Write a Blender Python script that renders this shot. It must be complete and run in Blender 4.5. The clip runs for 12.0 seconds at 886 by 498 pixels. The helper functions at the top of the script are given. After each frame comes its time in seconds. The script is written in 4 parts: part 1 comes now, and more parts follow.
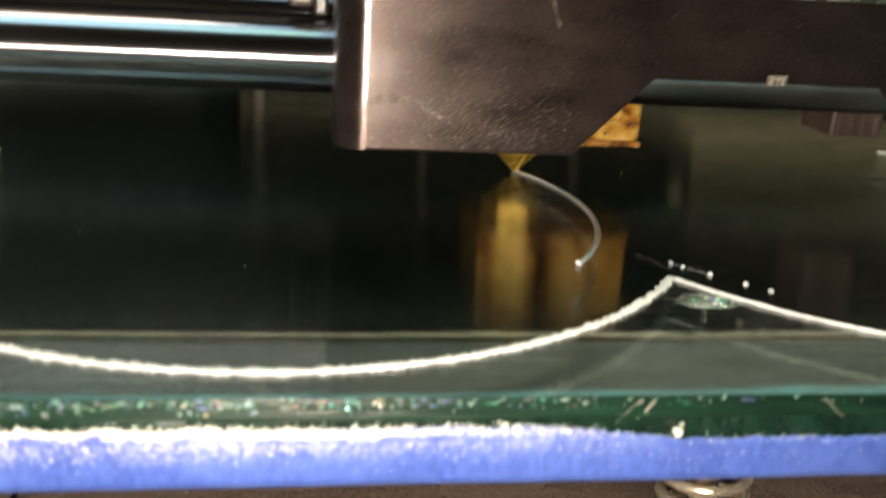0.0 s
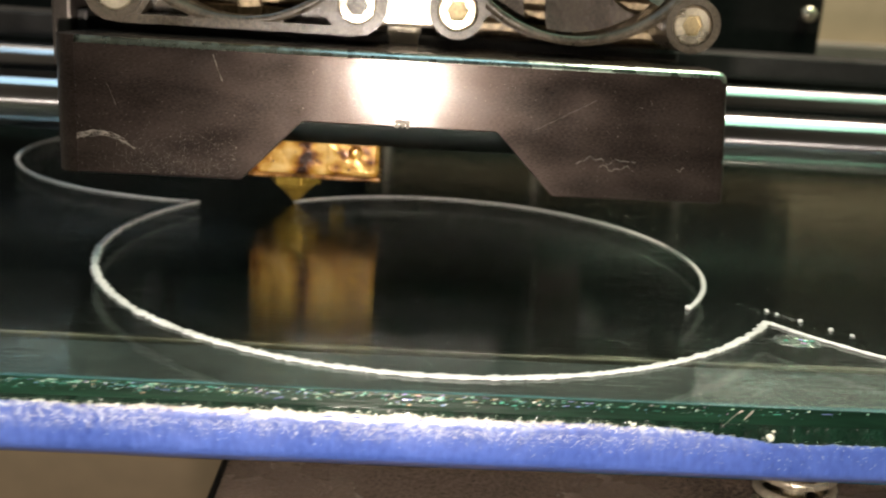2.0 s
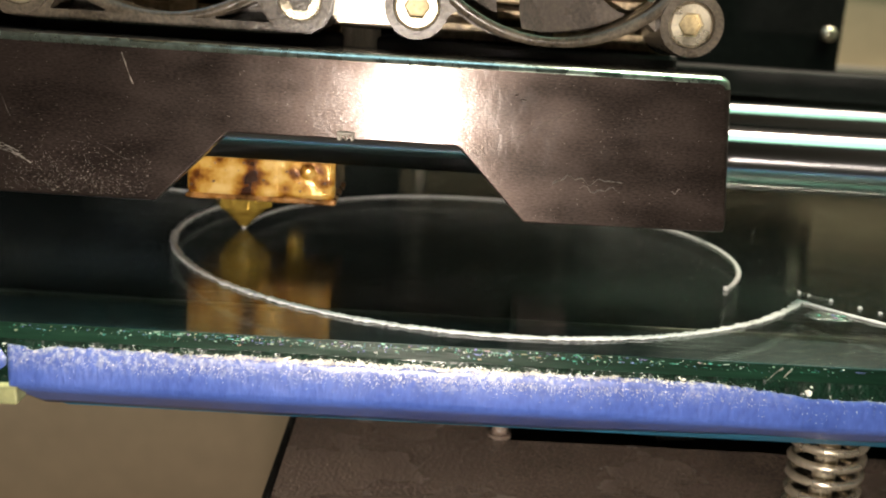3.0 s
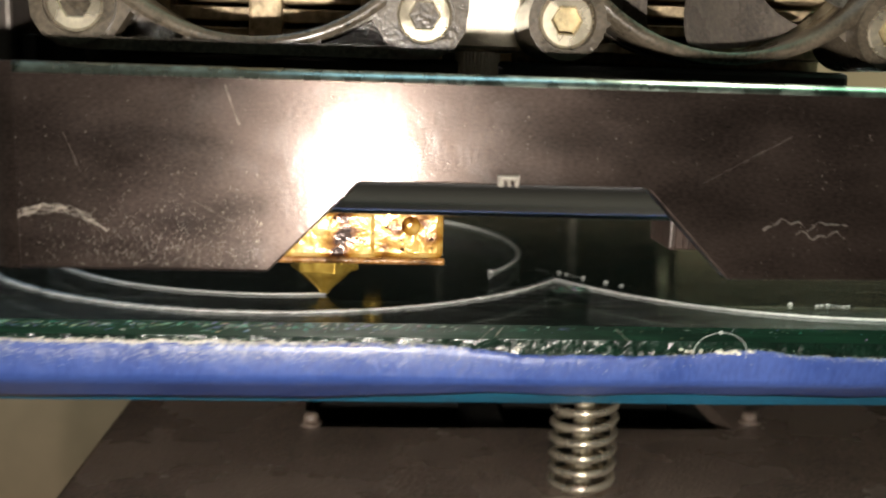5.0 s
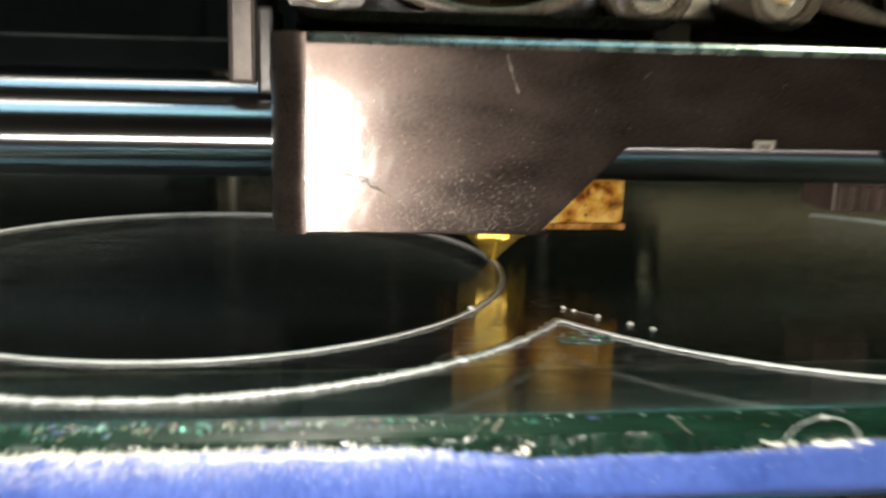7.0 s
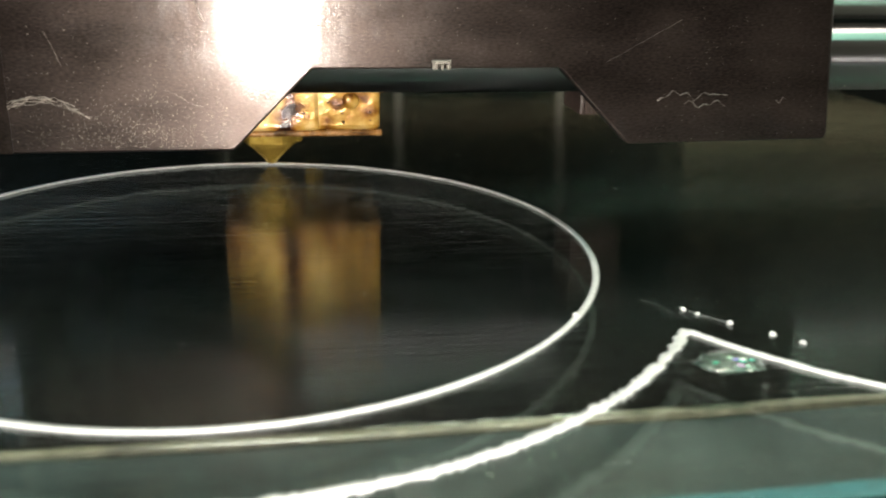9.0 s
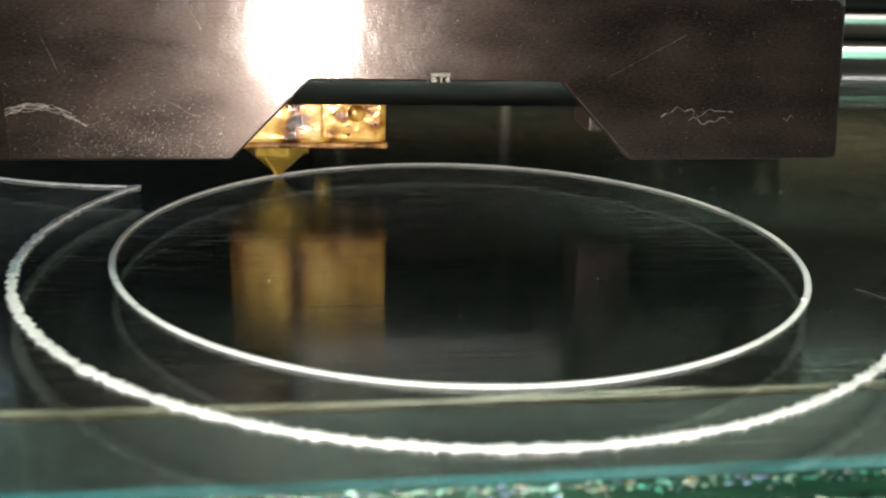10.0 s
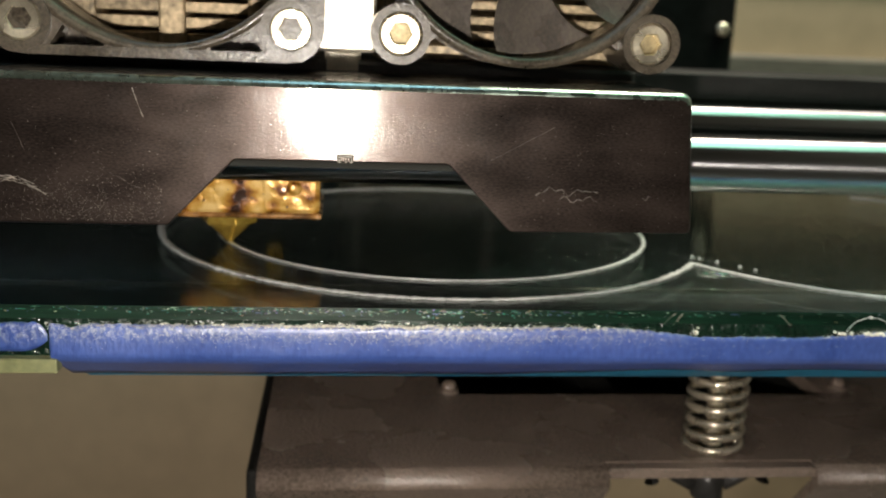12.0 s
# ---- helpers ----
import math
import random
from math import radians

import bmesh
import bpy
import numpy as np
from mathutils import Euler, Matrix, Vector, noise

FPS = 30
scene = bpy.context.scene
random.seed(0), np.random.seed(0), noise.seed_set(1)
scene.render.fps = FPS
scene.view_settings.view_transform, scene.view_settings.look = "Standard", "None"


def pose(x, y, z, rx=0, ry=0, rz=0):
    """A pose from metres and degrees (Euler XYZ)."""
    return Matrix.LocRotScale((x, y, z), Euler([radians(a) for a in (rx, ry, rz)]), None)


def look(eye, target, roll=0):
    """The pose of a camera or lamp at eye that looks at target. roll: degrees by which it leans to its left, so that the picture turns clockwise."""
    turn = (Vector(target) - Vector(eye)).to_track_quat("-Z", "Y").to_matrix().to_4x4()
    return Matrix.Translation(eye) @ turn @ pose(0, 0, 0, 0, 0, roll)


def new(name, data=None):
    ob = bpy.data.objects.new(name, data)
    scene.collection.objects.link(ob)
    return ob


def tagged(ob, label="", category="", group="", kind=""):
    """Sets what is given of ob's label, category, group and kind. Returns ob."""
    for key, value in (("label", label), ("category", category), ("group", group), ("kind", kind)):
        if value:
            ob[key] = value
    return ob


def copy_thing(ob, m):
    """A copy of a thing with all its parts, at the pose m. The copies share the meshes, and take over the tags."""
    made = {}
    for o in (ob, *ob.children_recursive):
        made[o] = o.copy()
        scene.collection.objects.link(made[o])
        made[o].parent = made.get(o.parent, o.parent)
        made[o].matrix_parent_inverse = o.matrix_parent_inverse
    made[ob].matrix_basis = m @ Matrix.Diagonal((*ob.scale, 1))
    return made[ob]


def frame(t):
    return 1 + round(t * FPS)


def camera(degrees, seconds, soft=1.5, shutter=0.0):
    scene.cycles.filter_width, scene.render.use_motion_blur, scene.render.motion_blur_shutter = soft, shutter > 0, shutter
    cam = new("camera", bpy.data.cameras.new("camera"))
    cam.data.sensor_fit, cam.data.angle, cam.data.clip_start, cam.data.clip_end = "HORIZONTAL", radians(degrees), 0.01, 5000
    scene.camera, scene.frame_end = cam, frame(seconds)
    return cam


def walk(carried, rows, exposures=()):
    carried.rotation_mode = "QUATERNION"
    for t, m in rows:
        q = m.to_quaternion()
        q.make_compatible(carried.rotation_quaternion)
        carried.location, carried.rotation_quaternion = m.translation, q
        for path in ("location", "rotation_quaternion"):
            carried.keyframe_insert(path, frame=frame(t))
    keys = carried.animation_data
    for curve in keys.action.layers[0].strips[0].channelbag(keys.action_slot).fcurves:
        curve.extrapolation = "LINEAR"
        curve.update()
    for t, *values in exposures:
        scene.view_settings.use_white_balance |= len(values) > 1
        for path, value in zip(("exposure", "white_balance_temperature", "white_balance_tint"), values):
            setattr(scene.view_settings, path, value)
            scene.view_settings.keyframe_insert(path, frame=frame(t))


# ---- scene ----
MM = 0.001
cam = camera(50.09, 12.0, soft=1.8, shutter=0.5)
# a small phone lens held close: about 1 mm of aperture
cam.data.dof.use_dof, cam.data.dof.focus_distance, cam.data.dof.aperture_fstop = True, 0.100, 38.0
PATH = [
    (0.0, pose(0.0027, -0.1072, 0.0301, 71.88, -3.36, -7.53)),
    (0.5, pose(0.0060, -0.1108, 0.0382, 71.51, -2.54, -4.78)),
    (1.0, pose(0.0042, -0.1157, 0.0383, 71.93, -2.61, -3.59)),
    (1.5, pose(0.0007, -0.1207, 0.0363, 74.07, -3.08, -2.67)),
    (2.0, pose(-0.0055, -0.1278, 0.0345, 75.11, -3.48, -1.86)),
    (2.5, pose(-0.0120, -0.1334, 0.0343, 75.70, -3.73, -1.34)),
    (3.0, pose(-0.0111, -0.1379, 0.0306, 76.87, -3.71, -1.04)),
    (3.2, pose(-0.0124, -0.1413, 0.0294, 77.41, -3.33, -1.58)),
    (4.8, pose(0.0083, -0.1553, 0.0268, 79.72, -2.28, -3.15)),
    (5.0, pose(0.0132, -0.1511, 0.0274, 79.58, -1.83, -3.83)),
    (5.5, pose(0.0173, -0.1440, 0.0293, 80.14, -1.80, -5.14)),
    (6.0, pose(0.0174, -0.1367, 0.0280, 80.24, -2.00, -5.79)),
    (6.5, pose(0.0162, -0.1319, 0.0280, 80.28, -2.20, -6.28)),
    (7.0, pose(0.0144, -0.1138, 0.0263, 78.13, -1.62, -7.04)),
    (7.2, pose(0.0132, -0.0945, 0.0286, 75.08, -1.00, -9.82)),
    (7.5, pose(0.0137, -0.0768, 0.0268, 71.51, -0.10, -10.24)),
    (7.7, pose(0.0132, -0.0739, 0.0267, 70.17, -0.52, -11.63)),
    (9.3, pose(-0.0003, -0.0960, 0.0324, 71.13, -1.30, -8.20)),
    (9.5, pose(-0.0060, -0.0969, 0.0324, 71.20, -1.39, -7.65)),
    (10.0, pose(-0.0149, -0.0982, 0.0314, 71.89, -1.61, -7.10)),
    (10.5, pose(-0.0184, -0.1145, 0.0310, 74.09, -1.90, -6.67)),
    (11.0, pose(-0.0172, -0.1346, 0.0319, 75.77, -2.22, -5.79)),
    (11.5, pose(-0.0172, -0.1490, 0.0343, 75.92, -2.39, -5.54)),
    (12.0, pose(-0.0162, -0.1603, 0.0344, 76.57, -2.44, -5.95)),
]
walk(cam, PATH, [(0.0, 0.30, 7150, 16), (1.5, 0.38, 6950, 15), (3.0, 0.52, 6850, 14), (5.0, 0.35, 6500, 10), (5.5, 0.22, 6500, 10), (6.0, 0.08, 6450, 9),
                 (7.0, 0.07, 6500, 10), (7.5, 0.15, 6500, 11), (9.5, 0.25, 6350, 10), (10.5, 0.26, 6400, 10), (11.5, 0.34, 6500, 10), (12.0, 0.30, 6500, 10)])

# ---- light ----
world = bpy.data.worlds.new("room_air")
world.use_nodes = True
world.node_tree.nodes["Background"].inputs[0].default_value = (0.5, 0.45, 0.38, 1)
world.node_tree.nodes["Background"].inputs[1].default_value = 0.05
scene.world = world

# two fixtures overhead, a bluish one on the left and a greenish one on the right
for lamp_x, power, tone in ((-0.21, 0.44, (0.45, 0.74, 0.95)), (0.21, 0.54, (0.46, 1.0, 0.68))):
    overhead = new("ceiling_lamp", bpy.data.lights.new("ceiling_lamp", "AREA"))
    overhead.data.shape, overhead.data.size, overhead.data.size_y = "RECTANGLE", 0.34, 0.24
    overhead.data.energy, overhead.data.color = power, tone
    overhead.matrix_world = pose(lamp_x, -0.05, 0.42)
# unseen warm lamp added to brighten the back wall
wall_fill_lamp = new("wall_fill_lamp", bpy.data.lights.new("wall_fill_lamp", "AREA"))
wall_fill_lamp.data.shape, wall_fill_lamp.data.size, wall_fill_lamp.data.size_y = "RECTANGLE", 0.3, 0.2
wall_fill_lamp.data.energy, wall_fill_lamp.data.color = 7.6, (1.0, 0.88, 0.72)
wall_fill_lamp.matrix_world = look((0.20, 0.16, 0.8), (0.02, 0.3, 0.0))

# the printing nozzle's angle round the ring's centre, in degrees
TURN = [(0.0, 30.6), (0.5, 54.0), (1.0, 79.0), (1.5, 104.6), (2.0, 129.7), (2.5, 154.7), (3.0, 180.6), (3.5, 206.2), (4.0, 231.8), (4.5, 256.8),
        (5.0, 281.2), (5.5, 305.6), (6.0, 325.7), (6.5, 345.0), (7.0, 365.0), (7.5, 384.0), (8.0, 403.6), (8.5, 424.0), (9.0, 444.6),
        (9.5, 465.3), (10.0, 485.0), (10.5, 505.5), (11.0, 525.4), (11.5, 545.2), (12.0, 564.9)]
RING = 36.1           # mm, radius of the printed ring
NOZZLE_Y = 36.8       # mm, nozzle behind the carriage plate
START = -35.2         # degrees, where the ring's line begins


def turn_at(t):
    for (a, p), (b, q) in zip(TURN, TURN[1:]):
        if t <= b:
            return p + (q - p) * (t - a) / (b - a)
    return TURN[-1][1]


# ---- materials ----
def shader(name):
    m = bpy.data.materials.new(name)
    m.use_nodes = True
    return m, m.node_tree.nodes, m.node_tree.links, m.node_tree.nodes["Principled BSDF"]


def mat(name, base, rough=0.5, metal=0.0, vary=0.25, grain=900.0, coarse=120.0, bump=0.1, stretch=(1, 1, 1), spec=0.5, tint=None, rvary=0.12, depth=0.0002, coat=0.0):
    """A surface with fine grain and coarse stains, grain and coarse in waves a metre."""
    m, n, l, b = shader(name)
    tc, mp = n.new("ShaderNodeTexCoord"), n.new("ShaderNodeMapping")
    mp.inputs["Scale"].default_value = stretch
    l.new(tc.outputs["Object"], mp.inputs["Vector"])
    fine, wide = n.new("ShaderNodeTexNoise"), n.new("ShaderNodeTexNoise")
    for tex, s, d in ((fine, grain, 4), (wide, coarse, 5)):
        tex.inputs["Scale"].default_value, tex.inputs["Detail"].default_value = s, d
        l.new(mp.outputs["Vector"], tex.inputs["Vector"])
    both = n.new("ShaderNodeMath")
    both.operation = "ADD"
    l.new(fine.outputs["Fac"], both.inputs[0])
    l.new(wide.outputs["Fac"], both.inputs[1])
    ramp = n.new("ShaderNodeMapRange")
    ramp.inputs["From Min"].default_value, ramp.inputs["From Max"].default_value = 0.7, 1.3
    l.new(both.outputs[0], ramp.inputs["Value"])
    mix = n.new("ShaderNodeMix")
    mix.data_type = "RGBA"
    other = tint or tuple(min(1.0, c * (1 + 2 * vary)) for c in base)
    mix.inputs["A"].default_value = (*[c * (1 - vary) for c in base], 1)
    mix.inputs["B"].default_value = (*other, 1)
    l.new(ramp.outputs[0], mix.inputs["Factor"])
    l.new(mix.outputs["Result"], b.inputs["Base Color"])
    rr = n.new("ShaderNodeMapRange")
    rr.inputs["From Min"].default_value, rr.inputs["From Max"].default_value = 0.3, 0.7
    rr.inputs["To Min"].default_value, rr.inputs["To Max"].default_value = max(0.02, rough - rvary), min(1, rough + rvary)
    l.new(wide.outputs["Fac"], rr.inputs["Value"])
    l.new(rr.outputs[0], b.inputs["Roughness"])
    b.inputs["Metallic"].default_value = metal
    b.inputs["Specular IOR Level"].default_value = spec
    b.inputs["Coat Weight"].default_value, b.inputs["Coat Roughness"].default_value = coat, 0.13
    if bump:
        bp = n.new("ShaderNodeBump")
        bp.inputs["Strength"].default_value, bp.inputs["Distance"].default_value = bump, depth
        l.new(fine.outputs["Fac"], bp.inputs["Height"])
        l.new(bp.outputs["Normal"], b.inputs["Normal"])
    return m


def glass_mat(name, colour, rough, bump=0.0, grain=500.0, stretch=(1, 1, 1)):
    m, n, l, b = shader(name)
    b.inputs["Base Color"].default_value = (*colour, 1)
    b.inputs["Transmission Weight"].default_value = 1
    b.inputs["IOR"].default_value = 1.5
    tc, mp, tex = n.new("ShaderNodeTexCoord"), n.new("ShaderNodeMapping"), n.new("ShaderNodeTexNoise")
    mp.inputs["Scale"].default_value = stretch
    tex.inputs["Scale"].default_value, tex.inputs["Detail"].default_value = grain, 3
    l.new(tc.outputs["Object"], mp.inputs["Vector"])
    l.new(mp.outputs["Vector"], tex.inputs["Vector"])
    rr = n.new("ShaderNodeMapRange")
    rr.inputs["To Min"].default_value, rr.inputs["To Max"].default_value = rough * 0.6, rough * 1.5
    l.new(tex.outputs["Fac"], rr.inputs["Value"])
    l.new(rr.outputs[0], b.inputs["Roughness"])
    if bump:
        bp = n.new("ShaderNodeBump")
        bp.inputs["Strength"].default_value, bp.inputs["Distance"].default_value = bump, 0.0002
        l.new(tex.outputs["Fac"], bp.inputs["Height"])
        l.new(bp.outputs["Normal"], b.inputs["Normal"])
    return m


def glow_mat(name, colour, strength):
    m, n, l, b = shader(name)
    b.inputs["Emission Color"].default_value = (*colour, 1)
    b.inputs["Emission Strength"].default_value = strength
    return m


PLATE = mat("anodised_plate", (0.042, 0.031, 0.0265), 0.36, 0.80, 0.42, 5500, 260, 0.10, (0.4, 1, 1), 0.5, rvary=0.09, coat=0.75)
pb = PLATE.node_tree.nodes["Principled BSDF"]
pb.inputs["Anisotropic"].default_value = 0.6
tan = PLATE.node_tree.nodes.new("ShaderNodeTangent")
tan.direction_type, tan.axis = "RADIAL", "X"
PLATE.node_tree.links.new(tan.outputs[0], pb.inputs["Tangent"])


def handled(m):
    """Brushing, greasy smears and one fingerprint in the plate's clear gloss."""
    n, l = m.node_tree.nodes, m.node_tree.links
    b, tc = n["Principled BSDF"], n["Texture Coordinate"]

    def noise_of(scale, detail, stretch=(1, 1, 1)):
        mp, tex = n.new("ShaderNodeMapping"), n.new("ShaderNodeTexNoise")
        mp.inputs["Scale"].default_value = stretch
        tex.inputs["Scale"].default_value, tex.inputs["Detail"].default_value, tex.inputs["Roughness"].default_value = scale, detail, 0.68
        l.new(tc.outputs["Object"], mp.inputs["Vector"])
        l.new(mp.outputs["Vector"], tex.inputs["Vector"])
        return tex.outputs["Fac"]

    def span(value, a, c, lo, hi):
        r = n.new("ShaderNodeMapRange")
        for key, v in (("From Min", a), ("From Max", c), ("To Min", lo), ("To Max", hi)):
            r.inputs[key].default_value = v
        l.new(value, r.inputs["Value"])
        return r.outputs[0]

    def calc(op, a, c):
        k = n.new("ShaderNodeMath")
        k.operation = op
        for i, v in enumerate((a, c)):
            if isinstance(v, (int, float)):
                k.inputs[i].default_value = v
            else:
                l.new(v, k.inputs[i])
        return k.outputs[0]

    smear = span(noise_of(170, 10), 0.45, 0.60, 0, 1)
    wipe = span(noise_of(1300, 4, (1, 1, 0.3)), 0.44, 0.60, -0.5, 0.9)
    away = n.new("ShaderNodeVectorMath")
    away.operation = "DISTANCE"
    away.inputs[1].default_value = (0.0172, 0.0, 0.0212)
    l.new(tc.outputs["Object"], away.inputs[0])
    ridges = span(calc("SINE", calc("MULTIPLY", away.outputs["Value"], 9500), 0), -0.3, 0.6, 0, 1)
    inside = calc("MULTIPLY", span(away.outputs["Value"], 0.0034, 0.0048, 1, 0), span(noise_of(500, 3), 0.38, 0.55, 0, 1))
    film = calc("MINIMUM", calc("ADD", calc("ADD", calc("MULTIPLY", smear, 0.62), calc("MULTIPLY", wipe, 0.45)), calc("MULTIPLY", ridges, inside)), 1.0)
    l.new(span(film, 0, 1, 0.07, 0.22), b.inputs["Coat Roughness"])
    l.new(span(film, 0, 1, 0.80, 0.55), b.inputs["Coat Weight"])
    l.new(b.inputs["Normal"].links[0].from_socket, b.inputs["Coat Normal"])


handled(PLATE)
BLACK = mat("black_plastic", (0.022, 0.021, 0.020), 0.42, 0, 0.3, 2200, 200, 0.25)
FAN = mat("dusty_fan_plastic", (0.034, 0.028, 0.021), 0.30, 0, 0.35, 2600, 180, 0.35, tint=(0.13, 0.106, 0.076), coat=0.25)
BLADE = mat("fan_blade_plastic", (0.085, 0.076, 0.070), 0.30, 0, 0.3, 2200, 150, 0.3, tint=(0.17, 0.145, 0.12))
CHROME = mat("ground_rod_steel", (0.66, 0.67, 0.69), 0.24, 1.0, 0.03, 7000, 90, 0, rvary=0.015)
# ground round the rod, so that highlights draw out along it
tan = CHROME.node_tree.nodes.new("ShaderNodeTangent")
tan.direction_type, tan.axis = "RADIAL", "X"
CHROME.node_tree.links.new(tan.outputs[0], CHROME.node_tree.nodes["Principled BSDF"].inputs["Tangent"])
CHROME.node_tree.nodes["Principled BSDF"].inputs["Anisotropic"].default_value = 1.0
CHROME.node_tree.nodes["Principled BSDF"].inputs["Anisotropic Rotation"].default_value = 0.25
STEEL = mat("screw_steel", (0.78, 0.70, 0.54), 0.27, 0.85, 0.15, 2500, 300, 0.1)
# khaki tone stands in for the torch reflecting inside the screw sockets
SOCKET = mat("torchlit_socket_tone", (0.34, 0.28, 0.16), 0.45, 0.4, 0.3, 2500, 600, 0.2)
ALU = mat("bare_aluminium", (0.88, 0.80, 0.66), 0.33, 0.9, 0.08, 2500, 150, 0.1)
KNURL = mat("dull_knurled_metal", (0.86, 0.80, 0.68), 0.5, 0.35, 0.08, 2500, 150, 0.1)
SINK = mat("heat_sink_metal", (0.33, 0.26, 0.165), 0.5, 0.3, 0.55, 1100, 160, 0.2)
BRASS = mat("brass", (0.80, 0.48, 0.07), 0.20, 0.8, 0.25, 1200, 260, 0.2, tint=(1.0, 0.72, 0.16))


def burnt_tape(name):
    """Glossy amber film with pale patches and dark brown burns."""
    m, n, l, b = shader(name)
    tc = n.new("ShaderNodeTexCoord")
    a, c = n.new("ShaderNodeTexNoise"), n.new("ShaderNodeTexNoise")
    for tex, sc, d in ((a, 260.0, 6), (c, 420.0, 4)):
        tex.inputs["Scale"].default_value, tex.inputs["Detail"].default_value = sc, d
        l.new(tc.outputs["Object"], tex.inputs["Vector"])
    r = n.new("ShaderNodeValToRGB")
    r.color_ramp.elements[0].position, r.color_ramp.elements[0].color = 0.36, (0.03, 0.008, 0.002, 1)
    r.color_ramp.elements[1].position, r.color_ramp.elements[1].color = 0.62, (0.74, 0.51, 0.19, 1)
    for p, col in ((0.42, (0.17, 0.055, 0.008, 1)), (0.48, (0.44, 0.22, 0.03, 1)), (0.54, (0.62, 0.38, 0.09, 1))):
        e = r.color_ramp.elements.new(p)
        e.color = col
    l.new(a.outputs["Fac"], r.inputs["Fac"])
    l.new(r.outputs["Color"], b.inputs["Base Color"])
    b.inputs["Roughness"].default_value, b.inputs["Metallic"].default_value = 0.2, 0.25
    b.inputs["Coat Weight"].default_value, b.inputs["Coat Roughness"].default_value = 1.0, 0.10
    bp = n.new("ShaderNodeBump")
    bp.inputs["Strength"].default_value, bp.inputs["Distance"].default_value = 0.45, 0.0006
    l.new(c.outputs["Fac"], bp.inputs["Height"])
    l.new(bp.outputs["Normal"], b.inputs["Normal"])
    return m


KAPTON = burnt_tape("amber_polyimide_tape")
SCORCHED = mat("scorched_tape_rim", (0.13, 0.055, 0.015), 0.25, 0.1, 0.6, 900, 300, 0.5, tint=(0.42, 0.20, 0.05))
CHAR = mat("burnt_residue", (0.06, 0.025, 0.01), 0.4, 0, 0.4, 900, 200, 0.3)
GLASS = glass_mat("clear_glass", (0.85, 0.96, 0.88), 0.03, 0.15, 1500, (0.03, 1, 1))
gb, gn, gl = GLASS.node_tree.nodes["Principled BSDF"], GLASS.node_tree.nodes, GLASS.node_tree.links
gb.inputs["Coat Weight"].default_value, gb.inputs["Coat Roughness"].default_value, gb.inputs["Coat IOR"].default_value = 0.35, 0.05, 1.5
streak = gn.new("ShaderNodeBump")
streak.inputs["Strength"].default_value, streak.inputs["Distance"].default_value = 0.9, 0.0002
gl.new(gn["Noise Texture"].outputs["Fac"], streak.inputs["Height"])
gl.new(streak.outputs["Normal"], gb.inputs["Coat Normal"])
UNDER = glass_mat("smooth_glass", (0.85, 0.96, 0.88), 0.02)
EDGE = mat("ground_green_glass_edge", (0.002, 0.010, 0.006), 0.24, 0, 0.6, 1300, 60, 0.9, (0.6, 1, 0.5), 0.8, tint=(0.005, 0.03, 0.017), depth=0.0006)
TAPE = mat("blue_masking_tape", (0.032, 0.074, 0.31), 0.40, 0, 0.22, 1900, 60, 0.45, (1, 1, 0.45), 0.8, tint=(0.066, 0.125, 0.42), depth=0.0003, coat=0.35)
TAPE.node_tree.nodes["Principled BSDF"].inputs["Coat Roughness"].default_value = 0.28


def frayed_and_glare(m):
    """Pale speckle fading down from the tape's torn rim: fuzz plus painted glare."""
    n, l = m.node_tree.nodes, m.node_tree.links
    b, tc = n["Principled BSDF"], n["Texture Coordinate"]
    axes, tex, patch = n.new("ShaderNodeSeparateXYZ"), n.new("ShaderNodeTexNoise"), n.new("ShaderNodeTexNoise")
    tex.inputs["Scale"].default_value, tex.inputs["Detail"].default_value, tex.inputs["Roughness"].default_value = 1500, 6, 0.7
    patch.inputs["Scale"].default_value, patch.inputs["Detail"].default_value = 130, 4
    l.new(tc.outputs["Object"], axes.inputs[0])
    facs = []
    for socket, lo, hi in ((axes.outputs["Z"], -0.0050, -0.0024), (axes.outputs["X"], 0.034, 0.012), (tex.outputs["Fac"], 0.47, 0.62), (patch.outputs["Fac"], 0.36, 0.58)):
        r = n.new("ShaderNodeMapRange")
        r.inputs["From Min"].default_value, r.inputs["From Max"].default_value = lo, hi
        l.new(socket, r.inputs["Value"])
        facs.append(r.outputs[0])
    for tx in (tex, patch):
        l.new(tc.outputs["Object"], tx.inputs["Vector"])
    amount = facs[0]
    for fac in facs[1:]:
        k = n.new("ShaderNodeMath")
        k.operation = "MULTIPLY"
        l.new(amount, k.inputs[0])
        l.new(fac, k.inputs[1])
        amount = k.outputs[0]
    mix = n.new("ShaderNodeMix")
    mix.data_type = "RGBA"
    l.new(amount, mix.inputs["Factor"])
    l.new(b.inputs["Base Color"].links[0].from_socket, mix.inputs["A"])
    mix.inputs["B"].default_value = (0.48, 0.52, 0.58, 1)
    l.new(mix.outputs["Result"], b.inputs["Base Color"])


frayed_and_glare(TAPE)
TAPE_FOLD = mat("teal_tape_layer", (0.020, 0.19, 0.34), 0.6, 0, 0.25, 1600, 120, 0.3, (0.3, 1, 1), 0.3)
# darker, greener copy of the tape: the glass's tint is in its colour
FLAP = mat("tape_toned_through_glass", (0.006, 0.06, 0.078), 0.6, 0, 0.25, 1600, 120, 0.3, (0.3, 1, 1), 0.3)
FUZZ = mat("torn_tape_fibres", (0.68, 0.62, 0.52), 0.4, 0, 0.35, 2000, 300, 0.2)
